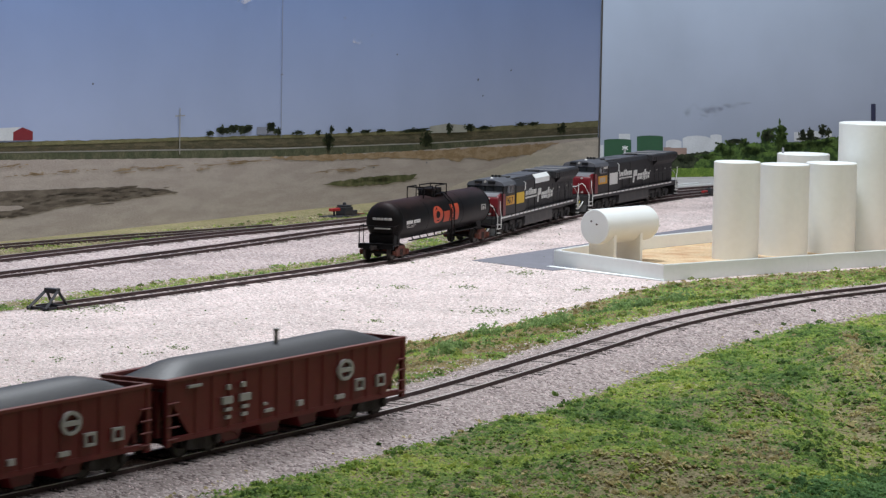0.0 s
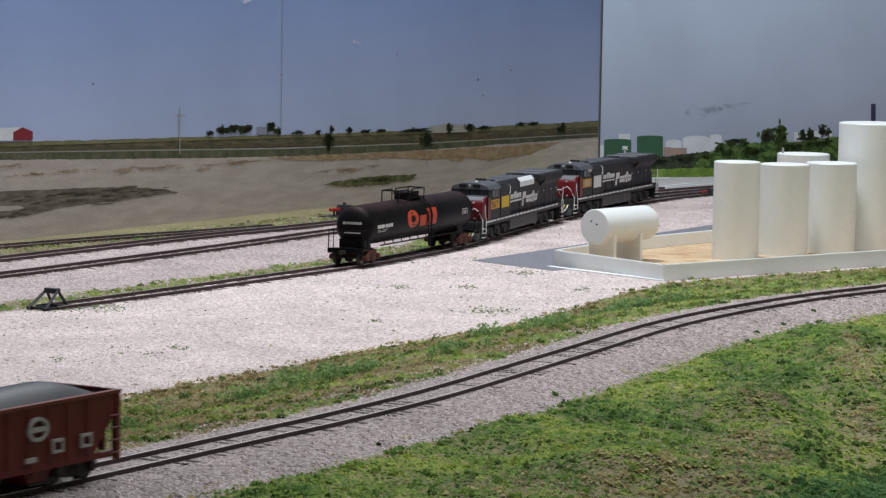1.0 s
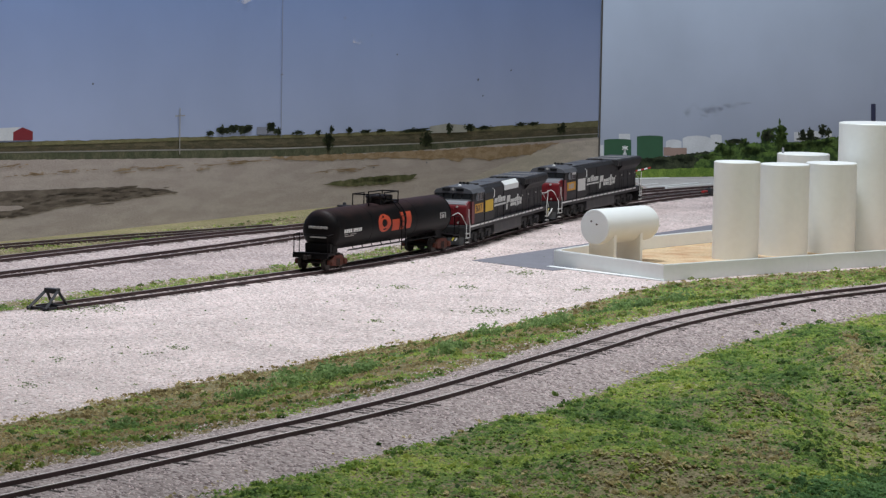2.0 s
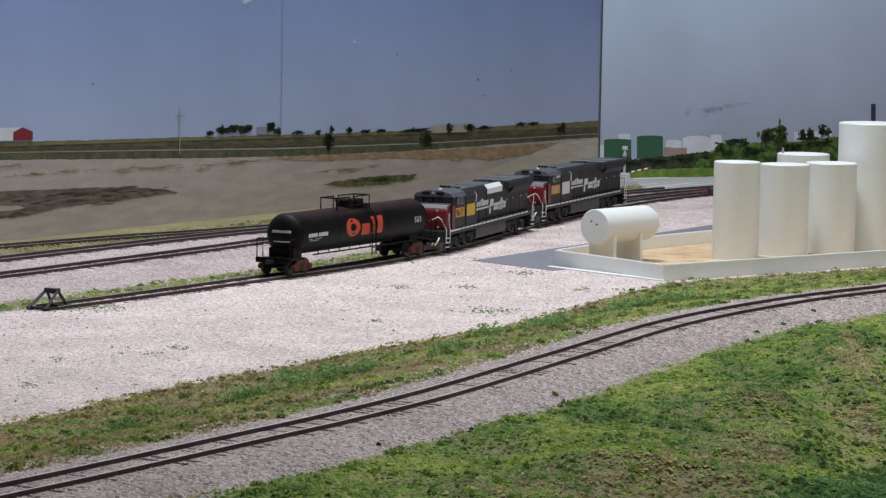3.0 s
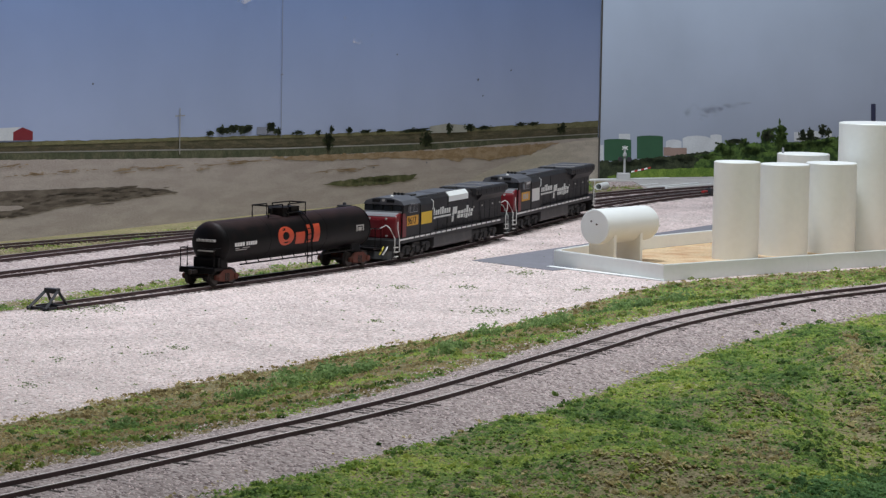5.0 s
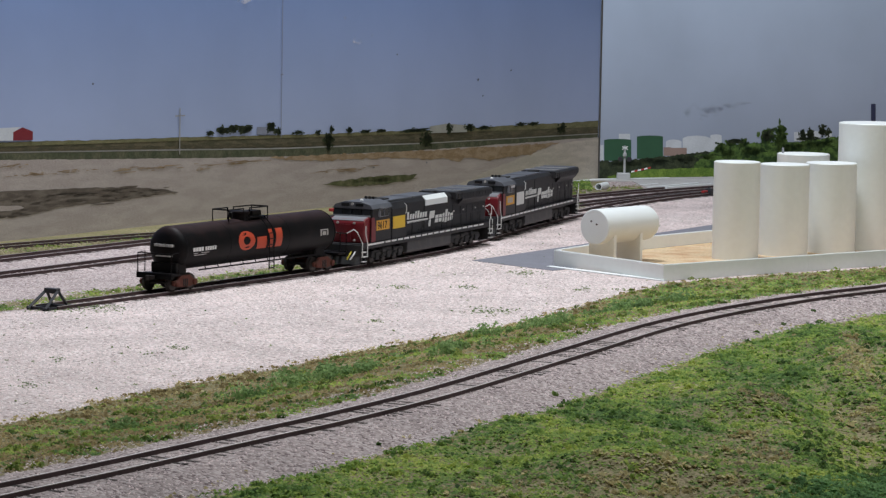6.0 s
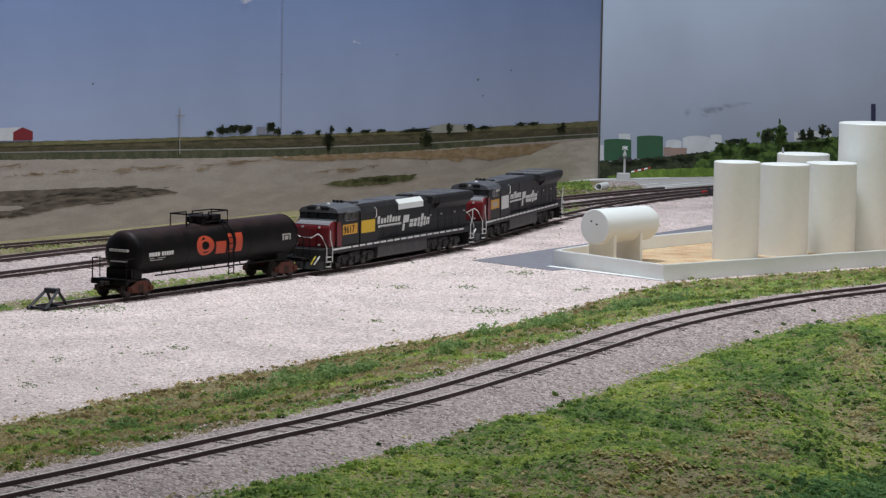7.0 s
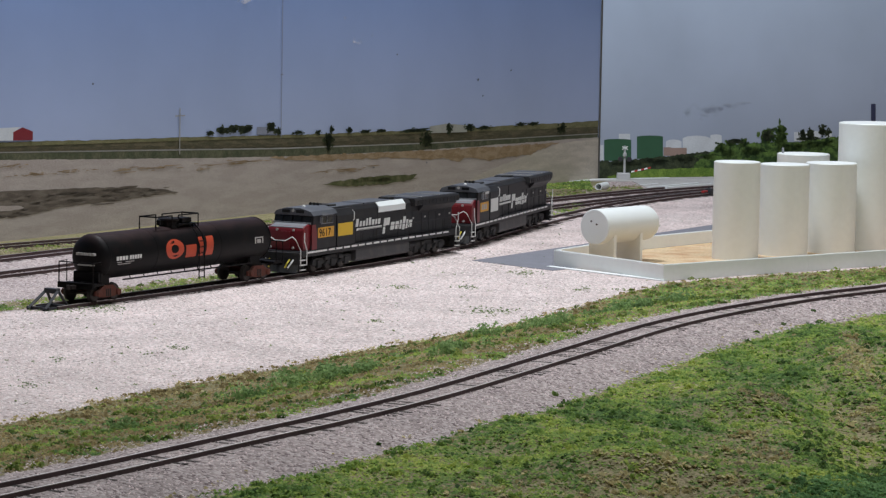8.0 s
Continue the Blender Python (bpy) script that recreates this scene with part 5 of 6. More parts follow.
# hoppers
def build_hopper(label):
    t = thing("hopper_car", label, "hopper car", None, "loaded hopper cars")
    L, W, TOP = 178.0, 14.6, 32.0
    for s in (-1, 1):
        y = W * s
        prof = [(0.5, 31), (0.5, 26.5), (16, 9.4), (24, 8.6), (154, 8.6), (162, 9.4), (177.5, 26.5), (177.5, 31)]
        side = part("side_sheet", MB().prism(prof, y - 0.5, y + 0.5, "y"), "hopper_red", t)
        part("side_post_end", MB().box(0.2, 3.2, y - 0.9, y + 0.9, 6, 31), "hopper_red", side, bevel=0.15)
        part("side_post_end", MB().box(174.8, 177.8, y - 0.9, y + 0.9, 6, 31), "hopper_red", side, bevel=0.15)
        for k in range(13):
            x = 20 + 11.5 * k
            part("side_post", MB().prism([(x - 1.5, y + 0.4 * s), (x - 0.8, y + 1.0 * s), (x + 0.8, y + 1.0 * s), (x + 1.5, y + 0.4 * s)], 8.8, 31, "z"), "hopper_red", side)
        part("top_chord", MB().box(0, L, y - 1.2, y + 1.4, 30.6, TOP), "hopper_edge", t, "lighter red top edge", bevel=0.3)
        part("side_sill", MB().box(4, 174, y - 0.8, y + 1.2, 7.4, 9.6), "hopper_red", t, bevel=0.2)
        for x in (3.5, 174.5):
            for k in range(4):
                part("ladder_rung", MB().tube([(x - 4, y + 1.4 * s, 9 + 4.6 * k), (x + 4 if x < 90 else x + 2.6, y + 1.4 * s, 9 + 4.6 * k)], 0.4, 4), "hopper_edge", side)
    for x0, x1 in ((0, 1.4), (176.6, 178)):
        part("end_chord", MB().box(x0, x1, -W, W, 29.6, TOP), "hopper_edge", t, bevel=0.2)
    part("slope_sheet", MB().prism([(1, 30), (1, 28.5), (52, 4.5), (52, 6)], -W + 0.6, W - 0.6, "y"), "hopper_red", t)
    part("slope_sheet", MB().prism([(177, 30), (177, 28.5), (126, 4.5), (126, 6)], -W + 0.6, W - 0.6, "y"), "hopper_red", t)
    for x in (3, 175):
        for y in (-9, 9):
            part("end_post", MB().box(x - 1, x + 1, y - 1, y + 1, 9, 30), "hopper_red", t)
    for x in (38, 66, 94, 122):
        bay = part("hopper_bay", MB().prism([(x, 9), (x + 18, 9), (x + 14, 2.6), (x + 4, 2.6)], -13.4, 13.4, "y"), "hopper_red", t, bevel=0.3)
        part("door_edge", MB().box(x + 4, x + 14, -14, 14, 2.2, 3.2), "wheel_dark", bay)
    # coal: a heap with rounded ends
    rows, nx, ny = [], 44, 12
    for i in range(nx + 1):
        u = i / nx
        ends = min(1.0, math.sin(min(u, 1 - u) * 3.1416 / 0.34) if min(u, 1 - u) < 0.17 else 1.0)
        row = []
        for j in range(ny + 1):
            v = 2 * j / ny - 1
            h = 29.5 + (6.0 + 0.25 * math.sin(u * 9)) * ends * (1 - abs(v) ** 2.4) + 0.8 * ends
            row.append((2 + 174 * u, v * (W - 1.2), h))
        rows.append(row + [(2 + 174 * u, W - 1.2, 27), (2 + 174 * u, -W + 1.2, 27)])
    part("coal_load", MB().loft(rows), "coal", t, "smooth dark grey coal load", smooth=True)
    part("lifting_stud", MB().lathe([(34, 0.9), (40.6, 0.9), (41, 1.3), (41.8, 1.2)], "z", (98, -1, 0), 12), "grey_mark", t, "small grey stud in the load", smooth=True)
    # near-side marks
    y = -W - 0.5
    ring, n = MB(), 28
    for k in range(n):
        a, b = 2 * math.pi * k / n, 2 * math.pi * (k + 1) / n
        q = [(128 + 1.35 * r * math.cos(c), 22.8 + r * math.sin(c)) for r, c in ((4.4, a), (4.4, b), (3.2, b), (3.2, a))]
        ring.prism(q, y - 1.4, y + 0.2, "y")
    plate(ring, 123.4, 132.6, 21.9, 23.7, y, 0, 1.4)
    part("round_mark", ring, "dull_mark", t, "white ring with a bar")
    for x0, x1, z0, z1 in [(120, 128, 11.2, 13.4), (91, 96, 11.8, 14.6), (136, 137.2, 13, 18), (141.6, 142.8, 13, 18), (136, 142.8, 13, 14), (136, 142.8, 17, 18), (153, 154.2, 13, 18), (158.4, 159.6, 13, 18), (153, 159.6, 13, 14), (153, 159.6, 17, 18),
                           (40, 43, 24, 26.5), (50, 53.5, 24, 26.5), (36, 45, 18.5, 22), (48, 58, 18.5, 22), (38, 44, 15.6, 17.2), (50, 56, 15.6, 17.2), (39, 43, 12.6, 14.2), (50, 55, 12.6, 14.2), (66, 74, 12, 13.2), (66, 69, 15, 16), (12, 24, 27.5, 28.8)]:
        part("data_mark", plate(MB(), x0 + 0.12 * (x1 - x0), x1 - 0.12 * (x1 - x0) if x1 - x0 > 2 else x1, z0, z1 - 0.2 * (z1 - z0) if x1 - x0 > 2 and z1 - z0 > 1.3 else z1, y, 0, 1.3), "dull_mark", t)
    for x in (26, 152):
        freight_truck(t, x, "wheel_dark")
    for x0, d in ((2, -1), (176, 1)):
        part("draft_sill", MB().box(min(x0, x0 - 34 * d), max(x0, x0 - 34 * d), -3, 3, 7, 11), "wheel_dark", t)
        coupler(t, x0, d)
    part("brake_wheel", MB().lathe([(-0.4, 4.2), (0.4, 4.2)], "x", (-0.8, 7, 22), 18), "wheel_dark", t)
    return t


hop_a = build_hopper("dark red coal hopper heaped with grey coal")
hop_b = build_hopper("dark red coal hopper coupled ahead, heaped with coal")


# ---- grass, weeds and loose stones ----
def scatter(name, count, region, test, size, material, label, seed, blades=3, lift=0.0, tall=1.0):
    """Tufts of small leaf blades on the ground."""
    rng = np.random.default_rng(seed)
    x0, x1, y0, y1 = region
    X, Y = rng.uniform(x0, x1, count), rng.uniform(y0, y1, count)
    off, sid, oc = main_offset(X, Y), side_of(X, Y, SIDING), side_of(X, Y, TRACK_C)
    keep = rng.uniform(0, 1, count) < test(X, Y, off, sid, oc)
    X, Y, off = X[keep], Y[keep], off[keep]
    Z = ground_z(X, Y, off) + lift
    n = len(X)
    V = np.zeros((n, blades, 4, 3))
    S = size * rng.uniform(0.55, 1.45, (n, 1)) * np.ones((n, blades))
    A = rng.uniform(0, 6.283, (n, blades))
    T = rng.uniform(0.12, 0.85, (n, blades))
    dx, dy = np.cos(A) * np.cos(T), np.sin(A) * np.cos(T)
    dz = np.sin(T) * tall
    ox, oy = rng.uniform(-0.5, 0.5, (2, n, blades)) * size
    W = 0.36
    wx, wy = -np.sin(A) * W, np.cos(A) * W
    for k, (u, w) in enumerate(((0, 0.5), (0.6, 1.0), (1.0, 0.15), (0.6, -1.0))):
        V[:, :, k, 0] = X[:, None] + ox + (dx * u + wx * w) * S
        V[:, :, k, 1] = Y[:, None] + oy + (dy * u + wy * w) * S
        V[:, :, k, 2] = Z[:, None] - 0.3 + dz * u * S
    me = bpy.data.meshes.new(name)
    me.from_pydata((V.reshape(-1, 3) * K), [], np.arange(n * blades * 4).reshape(-1, 4))
    me.materials.append(MATS[material])
    return tagged(new(name, me), label, "grass", "", "stuff")


def leaf_mat(name, a, b_, c):
    """Foliage: a hue for each leaf, patches over the ground."""
    m = bpy.data.materials.new(name)
    m.use_nodes = True
    n, l = m.node_tree.nodes, m.node_tree.links
    b = n["Principled BSDF"]
    b.inputs["Roughness"].default_value, b.inputs["Specular IOR Level"].default_value = 0.85, 0.15
    geo, tc, no = n.new("ShaderNodeNewGeometry"), n.new("ShaderNodeTexCoord"), n.new("ShaderNodeTexNoise")
    no.inputs["Scale"].default_value, no.inputs["Detail"].default_value = 26, 5
    l.new(tc.outputs["Object"], no.inputs["Vector"])
    mr = n.new("ShaderNodeMapRange")
    mr.inputs["From Min"].default_value, mr.inputs["From Max"].default_value = 0.32, 0.68
    mr.inputs["To Min"].default_value, mr.inputs["To Max"].default_value = -0.24, 0.58
    l.new(no.outputs["Fac"], mr.inputs["Value"])
    tuft, tr = n.new("ShaderNodeTexNoise"), n.new("ShaderNodeMapRange")
    tuft.inputs["Scale"].default_value, tuft.inputs["Detail"].default_value = 150, 3
    l.new(tc.outputs["Object"], tuft.inputs["Vector"])
    tr.inputs["From Min"].default_value, tr.inputs["From Max"].default_value = 0.32, 0.68
    tr.inputs["To Min"].default_value, tr.inputs["To Max"].default_value = -0.26, 0.26
    l.new(tuft.outputs["Fac"], tr.inputs["Value"])
    both = n.new("ShaderNodeMath")
    both.operation = "ADD"
    l.new(mr.outputs[0], both.inputs[0]), l.new(tr.outputs[0], both.inputs[1])
    ad = n.new("ShaderNodeMath")
    ad.operation = "MULTIPLY_ADD"
    l.new(geo.outputs["Random Per Island"], ad.inputs[0])
    ad.inputs[1].default_value = 0.56
    l.new(both.outputs[0], ad.inputs[2])
    rp = n.new("ShaderNodeValToRGB")
    rp.color_ramp.elements.new(0.5)
    for e, p, cc in zip(rp.color_ramp.elements, (0.05, 0.5, 0.95), (a, b_, c)):
        e.position, e.color = p, (*cc, 1)
    l.new(ad.outputs[0], rp.inputs[0]), l.new(rp.outputs[0], b.inputs["Base Color"])
    tl, mx = n.new("ShaderNodeBsdfTranslucent"), n.new("ShaderNodeMixShader")
    mx.inputs[0].default_value = 0.5
    l.new(rp.outputs[0], tl.inputs["Color"]), l.new(b.outputs[0], mx.inputs[1]), l.new(tl.outputs[0], mx.inputs[2])
    l.new(mx.outputs[0], n["Material Output"].inputs["Surface"])
    MATS[name] = m


leaf_mat("green_leaf", (0.155, 0.265, 0.09), (0.32, 0.46, 0.12), (0.56, 0.63, 0.17))
leaf_mat("bush_leaf", (0.13, 0.19, 0.065), (0.27, 0.36, 0.09), (0.45, 0.5, 0.14))
leaf_mat("pale_bush_leaf", (0.19, 0.3, 0.12), (0.29, 0.43, 0.17), (0.42, 0.56, 0.24))
leaf_mat("cool_leaf", (0.12, 0.235, 0.1), (0.2, 0.36, 0.145), (0.3, 0.47, 0.2))
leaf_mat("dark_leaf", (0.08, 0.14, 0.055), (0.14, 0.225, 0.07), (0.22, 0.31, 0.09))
leaf_mat("weed_leaf", (0.16, 0.24, 0.1), (0.24, 0.32, 0.14), (0.34, 0.38, 0.2))
leaf_mat("tan_leaf", (0.28, 0.22, 0.105), (0.43, 0.345, 0.175), (0.58, 0.475, 0.26))
leaf_mat("straw_leaf", (0.46, 0.385, 0.19), (0.61, 0.53, 0.28), (0.75, 0.68, 0.41))
leaf_mat("dry_leaf", (0.29, 0.25, 0.15), (0.43, 0.375, 0.235), (0.6, 0.54, 0.37))


def lumps_on(name, count, region, test, size, material, label, category, seed, high=0.7):
    """Loose stones or clumps of ground foam: small uneven pyramids, all in one mesh."""
    rng = np.random.default_rng(seed)
    x0, x1, y0, y1 = region
    X, Y = rng.uniform(x0, x1, count), rng.uniform(y0, y1, count)
    off, sid, oc = main_offset(X, Y), side_of(X, Y, SIDING), side_of(X, Y, TRACK_C)
    keep = rng.uniform(0, 1, count) < test(X, Y, off, sid, oc)
    X, Y, off = X[keep], Y[keep], off[keep]
    Z = ground_z(X, Y, off)
    base = np.array([(0, 0, high), (0.9, 0.1, 0), (0.1, 0.85, 0.1), (-0.85, 0.2, 0), (-0.4, -0.8, 0.05), (0.5, -0.75, 0)])
    faces = np.array([(0, 1, 2), (0, 2, 3), (0, 3, 4), (0, 4, 5), (0, 5, 1)])
    n = len(X)
    a = rng.uniform(0, 6.283, n)
    s = size * rng.uniform(0.5, 1.35, (n, 1))
    V = base[None] * rng.uniform(0.7, 1.3, (n, 6, 3)) * s[:, :, None]
    c_, s_ = np.cos(a)[:, None], np.sin(a)[:, None]
    W = np.stack([V[:, :, 0] * c_ - V[:, :, 1] * s_ + X[:, None], V[:, :, 0] * s_ + V[:, :, 1] * c_ + Y[:, None], V[:, :, 2] + Z[:, None] - 0.15], 2)
    me = bpy.data.meshes.new(name)
    me.from_pydata(W.reshape(-1, 3) * K, [], (faces[None] + 6 * np.arange(n)[:, None, None]).reshape(-1, 3))
    me.shade_smooth()
    me.materials.append(MATS[material])
    return tagged(new(name, me), label, category, "", "stuff")


def clumps(name, count, region, test, size, material, label, seed, leaves=26, high=0.75, leaf=1.1):
    """Rounded tufts: small leaves set over low domes, all in one mesh."""
    rng = np.random.default_rng(seed)
    x0, x1, y0, y1 = region
    X, Y = rng.uniform(x0, x1, count), rng.uniform(y0, y1, count)
    off, sid, oc = main_offset(X, Y), side_of(X, Y, SIDING), side_of(X, Y, TRACK_C)
    keep = rng.uniform(0, 1, count) < test(X, Y, off, sid, oc)
    X, Y, off = X[keep], Y[keep], off[keep]
    Z, n = ground_z(X, Y, off), len(X)
    R = size * rng.uniform(0.5, 1.5, (n, 1))
    a, u = rng.uniform(0, 6.283, (n, leaves)), rng.uniform(0, 1, (n, leaves))
    r = np.sqrt(1 - u * u)
    N = np.stack([r * np.cos(a), r * np.sin(a), u], 2) + rng.normal(0, 0.45, (n, leaves, 3))
    N /= np.linalg.norm(N, axis=2)[:, :, None]
    C = np.stack([X[:, None] + R * r * np.cos(a), Y[:, None] + R * r * np.sin(a), Z[:, None] + R * u * high * rng.uniform(0.7, 1.2, (n, leaves))], 2)
    T = np.cross(N, rng.normal(0, 1, (n, leaves, 3)))
    T /= np.linalg.norm(T, axis=2)[:, :, None]
    B = np.cross(N, T)
    S = (leaf * rng.uniform(0.5, 1.3, (n, leaves)))[:, :, None]
    V = np.stack([C + T * S, C + B * S * 0.6, C - T * S, C - B * S * 0.6], 2)
    me = bpy.data.meshes.new(name)
    me.from_pydata(V.reshape(-1, 3) * K, [], np.arange(n * leaves * 4).reshape(-1, 4))
    me.materials.append(MATS[material])
    return tagged(new(name, me), label, "grass", "", "stuff")


def patchy(X, Y, size, seed, lo=-0.4, hi=0.6):
    return smooth_step(lo, hi, bumps(X, Y, size, seed))


def near_bank(X, Y, off, sid, oc):
    return smooth_step(40, 58, -off)


def dry_spots(X, Y):
    """Bare, worn ground on the hump and its flank."""
    spots = [(147, 1388, 15, 26, 0.8), (136, 1322, 15, 28, 0.75), (120, 1440, 26, 30, 0.35), (225, 1655, 11, 60, 0.95), (208, 1530, 12, 65, 1.0), (194, 1420, 10, 45, 0.95), (84, 1195, 44, 34, 0.95), (40, 1165, 40, 24, 0.7), (112, 1260, 30, 34, 0.6), (132, 1300, 22, 40, 0.7)]
    worn = np.maximum.reduce([h * np.exp(-((X - x) / rx) ** 2 - ((Y - y) / ry) ** 2) for x, y, rx, ry, h in spots]) * (0.75 + 0.75 * patchy(X, Y, 18, 61, -0.5, 0.5))
    return np.clip(worn, 0, 1)


def hollow_shade(X, Y):
    """Shade of the hollow beside the hump, put in as a mass of darker leaves."""
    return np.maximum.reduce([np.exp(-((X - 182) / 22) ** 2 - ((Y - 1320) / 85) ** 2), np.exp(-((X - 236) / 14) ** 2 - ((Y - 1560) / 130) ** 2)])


FRONT = (-230, 330, 1020, 1990)
lumps_on("ground_foam", 330000, FRONT, lambda X, Y, o, s, c: near_bank(X, Y, o, s, c) * (1 - 0.85 * dry_spots(X, Y)), 1.15, "green_leaf", "bright green ground foam covering the bank", "grass", 11, 0.42)
scatter("grass", 120000, FRONT, lambda X, Y, o, s, c: near_bank(X, Y, o, s, c) * (1 - 0.8 * dry_spots(X, Y)), 1.7, "green_leaf", "short green blades in the ground foam", 10)
# dark weed patches; the extra share at right puts slope shade into leaf colour
scatter("weeds", 35000, FRONT, lambda X, Y, o, s, c: near_bank(X, Y, o, s, c) * (0.5 * smooth_step(195, 235, X) * (1 - smooth_step(1480, 1560, Y)) * (1 - dry_spots(X, Y)) + 0.015 + 0.4 * patchy(X, Y, 26, 22, 0.35, 0.9)), 2.2, "dark_leaf", "darker weeds on the bank, thickened at right as shade", 12)
lumps_on("dry_foam", 150000, FRONT, lambda X, Y, o, s, c: near_bank(X, Y, o, s, c) * np.clip(0.95 * dry_spots(X, Y), 0, 1), 0.9, "dry_leaf", "dry brown growth on worn ground", "grass", 13, 0.4)
scatter("dry_grass", 90000, FRONT, lambda X, Y, o, s, c: near_bank(X, Y, o, s, c) * (0.7 * dry_spots(X, Y) + 0.02), 1.8, "dry_leaf", "dry brown stalks on worn ground", 8)
scatter("dry_grass", 60000, FRONT, lambda X, Y, o, s, c: near_bank(X, Y, o, s, c) * smooth_step(0.25, 0.7, dry_spots(X, Y)) * patchy(X, Y, 24, 28, 0.0, 0.4), 2.3, "straw_leaf", "pale yellow straw on worn ground", 9)
scatter("weeds", 30000, (-240, 340, 1020, 1990), lambda X, Y, o, s, c: smooth_step(30, 46, -o) * (1 - smooth_step(54, 68, -o)) * (0.04 + 0.95 * patchy(X, Y, 30, 35, 0.25, 0.7)), 1.8, "straw_leaf", "thin straw along the ballast edge", 7)
MIDDLE = (-260, 420, 1120, 2420)


def mid_bank(o, X, Y):
    return smooth_step(22, 36, o) * (1 - smooth_step(-9, 5, yard_edge(X, Y)))


def fringe(X, Y):
    """The ragged strip where grass gives way to gravel."""
    e = yard_edge(X, Y)
    return smooth_step(-34, -10, e) * (1 - smooth_step(-2, 12, e))


def not_basin(X, Y):
    return np.where((X > 150) & ((Y - 2174) - (X - 156) * 0.83 > -6), 0, 1)


lumps_on("ground_foam", 170000, MIDDLE, lambda X, Y, o, s, c: mid_bank(o, X, Y) * not_basin(X, Y) * (1 - 0.6 * fringe(X, Y)) * np.maximum(0.03 + 0.9 * patchy(X, Y, 62, 23, 0.15, 0.5) * (0.75 + 0.25 * smooth_step(-200, 150, X)), 0.8 * smooth_step(60, 150, X)), 1.35, "green_leaf", "patchy green ground foam between yard and main line", "grass", 14, 0.75)
scatter("grass", 60000, MIDDLE, lambda X, Y, o, s, c: mid_bank(o, X, Y) * not_basin(X, Y) * (1 - 0.7 * fringe(X, Y)) * (0.02 + 0.5 * patchy(X, Y, 38, 24, 0.45, 0.9)), 1.9, "dark_leaf", "dark weeds between yard and main line", 15)
lumps_on("dry_foam", 170000, MIDDLE, lambda X, Y, o, s, c: np.maximum(mid_bank(o, X, Y), 0.5 * fringe(X, Y) * (o > 40)) * not_basin(X, Y) * 0.8, 0.85, "dry_leaf", "dry tan foam between yard and main line", "grass", 16, 0.5)
scatter("grass", 150000, MIDDLE, lambda X, Y, o, s, c: mid_bank(o, X, Y) * not_basin(X, Y) * (1 - 0.6 * fringe(X, Y)) * (0.03 + 0.75 * patchy(X, Y, 62, 23, 0.15, 0.5)), 1.9, "green_leaf", "short green blades between yard and main line", 36)
scatter("dry_grass", 120000, MIDDLE, lambda X, Y, o, s, c: mid_bank(o, X, Y) * not_basin(X, Y) * (0.6 + 0.35 * (1 - smooth_step(-120, 40, X))), 1.7, "tan_leaf", "dry tan stalks between yard and main line", 37)
scatter("dry_grass", 200000, MIDDLE, lambda X, Y, o, s, c: fringe(X, Y) * (o > 30) * not_basin(X, Y) * (1 - 0.8 * smooth_step(40, 130, X)) * (0.1 + 0.75 * patchy(X, Y, 34, 41, -0.2, 0.6)), 1.7, "straw_leaf", "yellow straw fringe beside the yard gravel", 39)
BUSHES = [(-76, 1578, 6), (-56, 1585, 9), (-38, 1552, 8), (-63, 1545, 9), (-92, 1490, 9), (-144, 1383, 5), (6, 1590, 8), (28, 1740, 8), (60, 1745, 11), (110, 1840, 12), (137, 1873, 10), (-172, 1384, 8)]


def bushy(X, Y, o, s, c):
    return np.maximum.reduce([np.exp(-((X - x) / r) ** 2 - ((Y - y) / (2.6 * r)) ** 2) for x, y, r in BUSHES]) * mid_bank(o, X, Y)


clumps("bushes", 5200, (-160, 160, 1340, 1960), bushy, 4.4, "pale_bush_leaf", "taller pale green bushes on the bank", 38, 60, 1.25, 1.1)
clumps("grass_tufts", 11000, MIDDLE, lambda X, Y, o, s, c: mid_bank(o, X, Y) * not_basin(X, Y) * np.maximum(0.03 + 0.5 * patchy(X, Y, 48, 23, 0.0, 0.5), 0.45 * smooth_step(60, 150, X)) * (1 - 0.5 * fringe(X, Y)), 2.4, "bush_leaf", "rounded green tufts between yard and main line", 51, 24)
clumps("grass_tufts", 5000, MIDDLE, lambda X, Y, o, s, c: mid_bank(o, X, Y) * not_basin(X, Y) * (0.05 + 0.3 * patchy(X, Y, 40, 24, 0.3, 0.9)), 1.9, "dark_leaf", "small dark tufts between yard and main line", 52, 18)
clumps("grass_tufts", 15000, FRONT, lambda X, Y, o, s, c: near_bank(X, Y, o, s, c) * (1 - dry_spots(X, Y)) * (0.12 + 0.5 * patchy(X, Y, 40, 53, -0.2, 0.8)), 1.9, "green_leaf", "rounded bright tufts on the bank", 53, 20)
# a few real dark tufts; the dense ones paint the hollow's shade
clumps("grass_tufts", 17000, FRONT, lambda X, Y, o, s, c: near_bank(X, Y, o, s, c) * (0.03 + 0.8 * hollow_shade(X, Y)) * (1 - 0.8 * dry_spots(X, Y)), 1.7, "dark_leaf", "small dark tufts on the bank, massed as its hollow's shade", 54, 18)
clumps("grass_tufts", 9000, (110, 230, 1120, 1330), lambda X, Y, o, s, c: near_bank(X, Y, o, s, c) * 0.8 * smooth_step(150, 215, X + (1250 - Y) * 0.45), 1.9, "cool_leaf", "cool green growth at the foot of the bank", 55, 20)
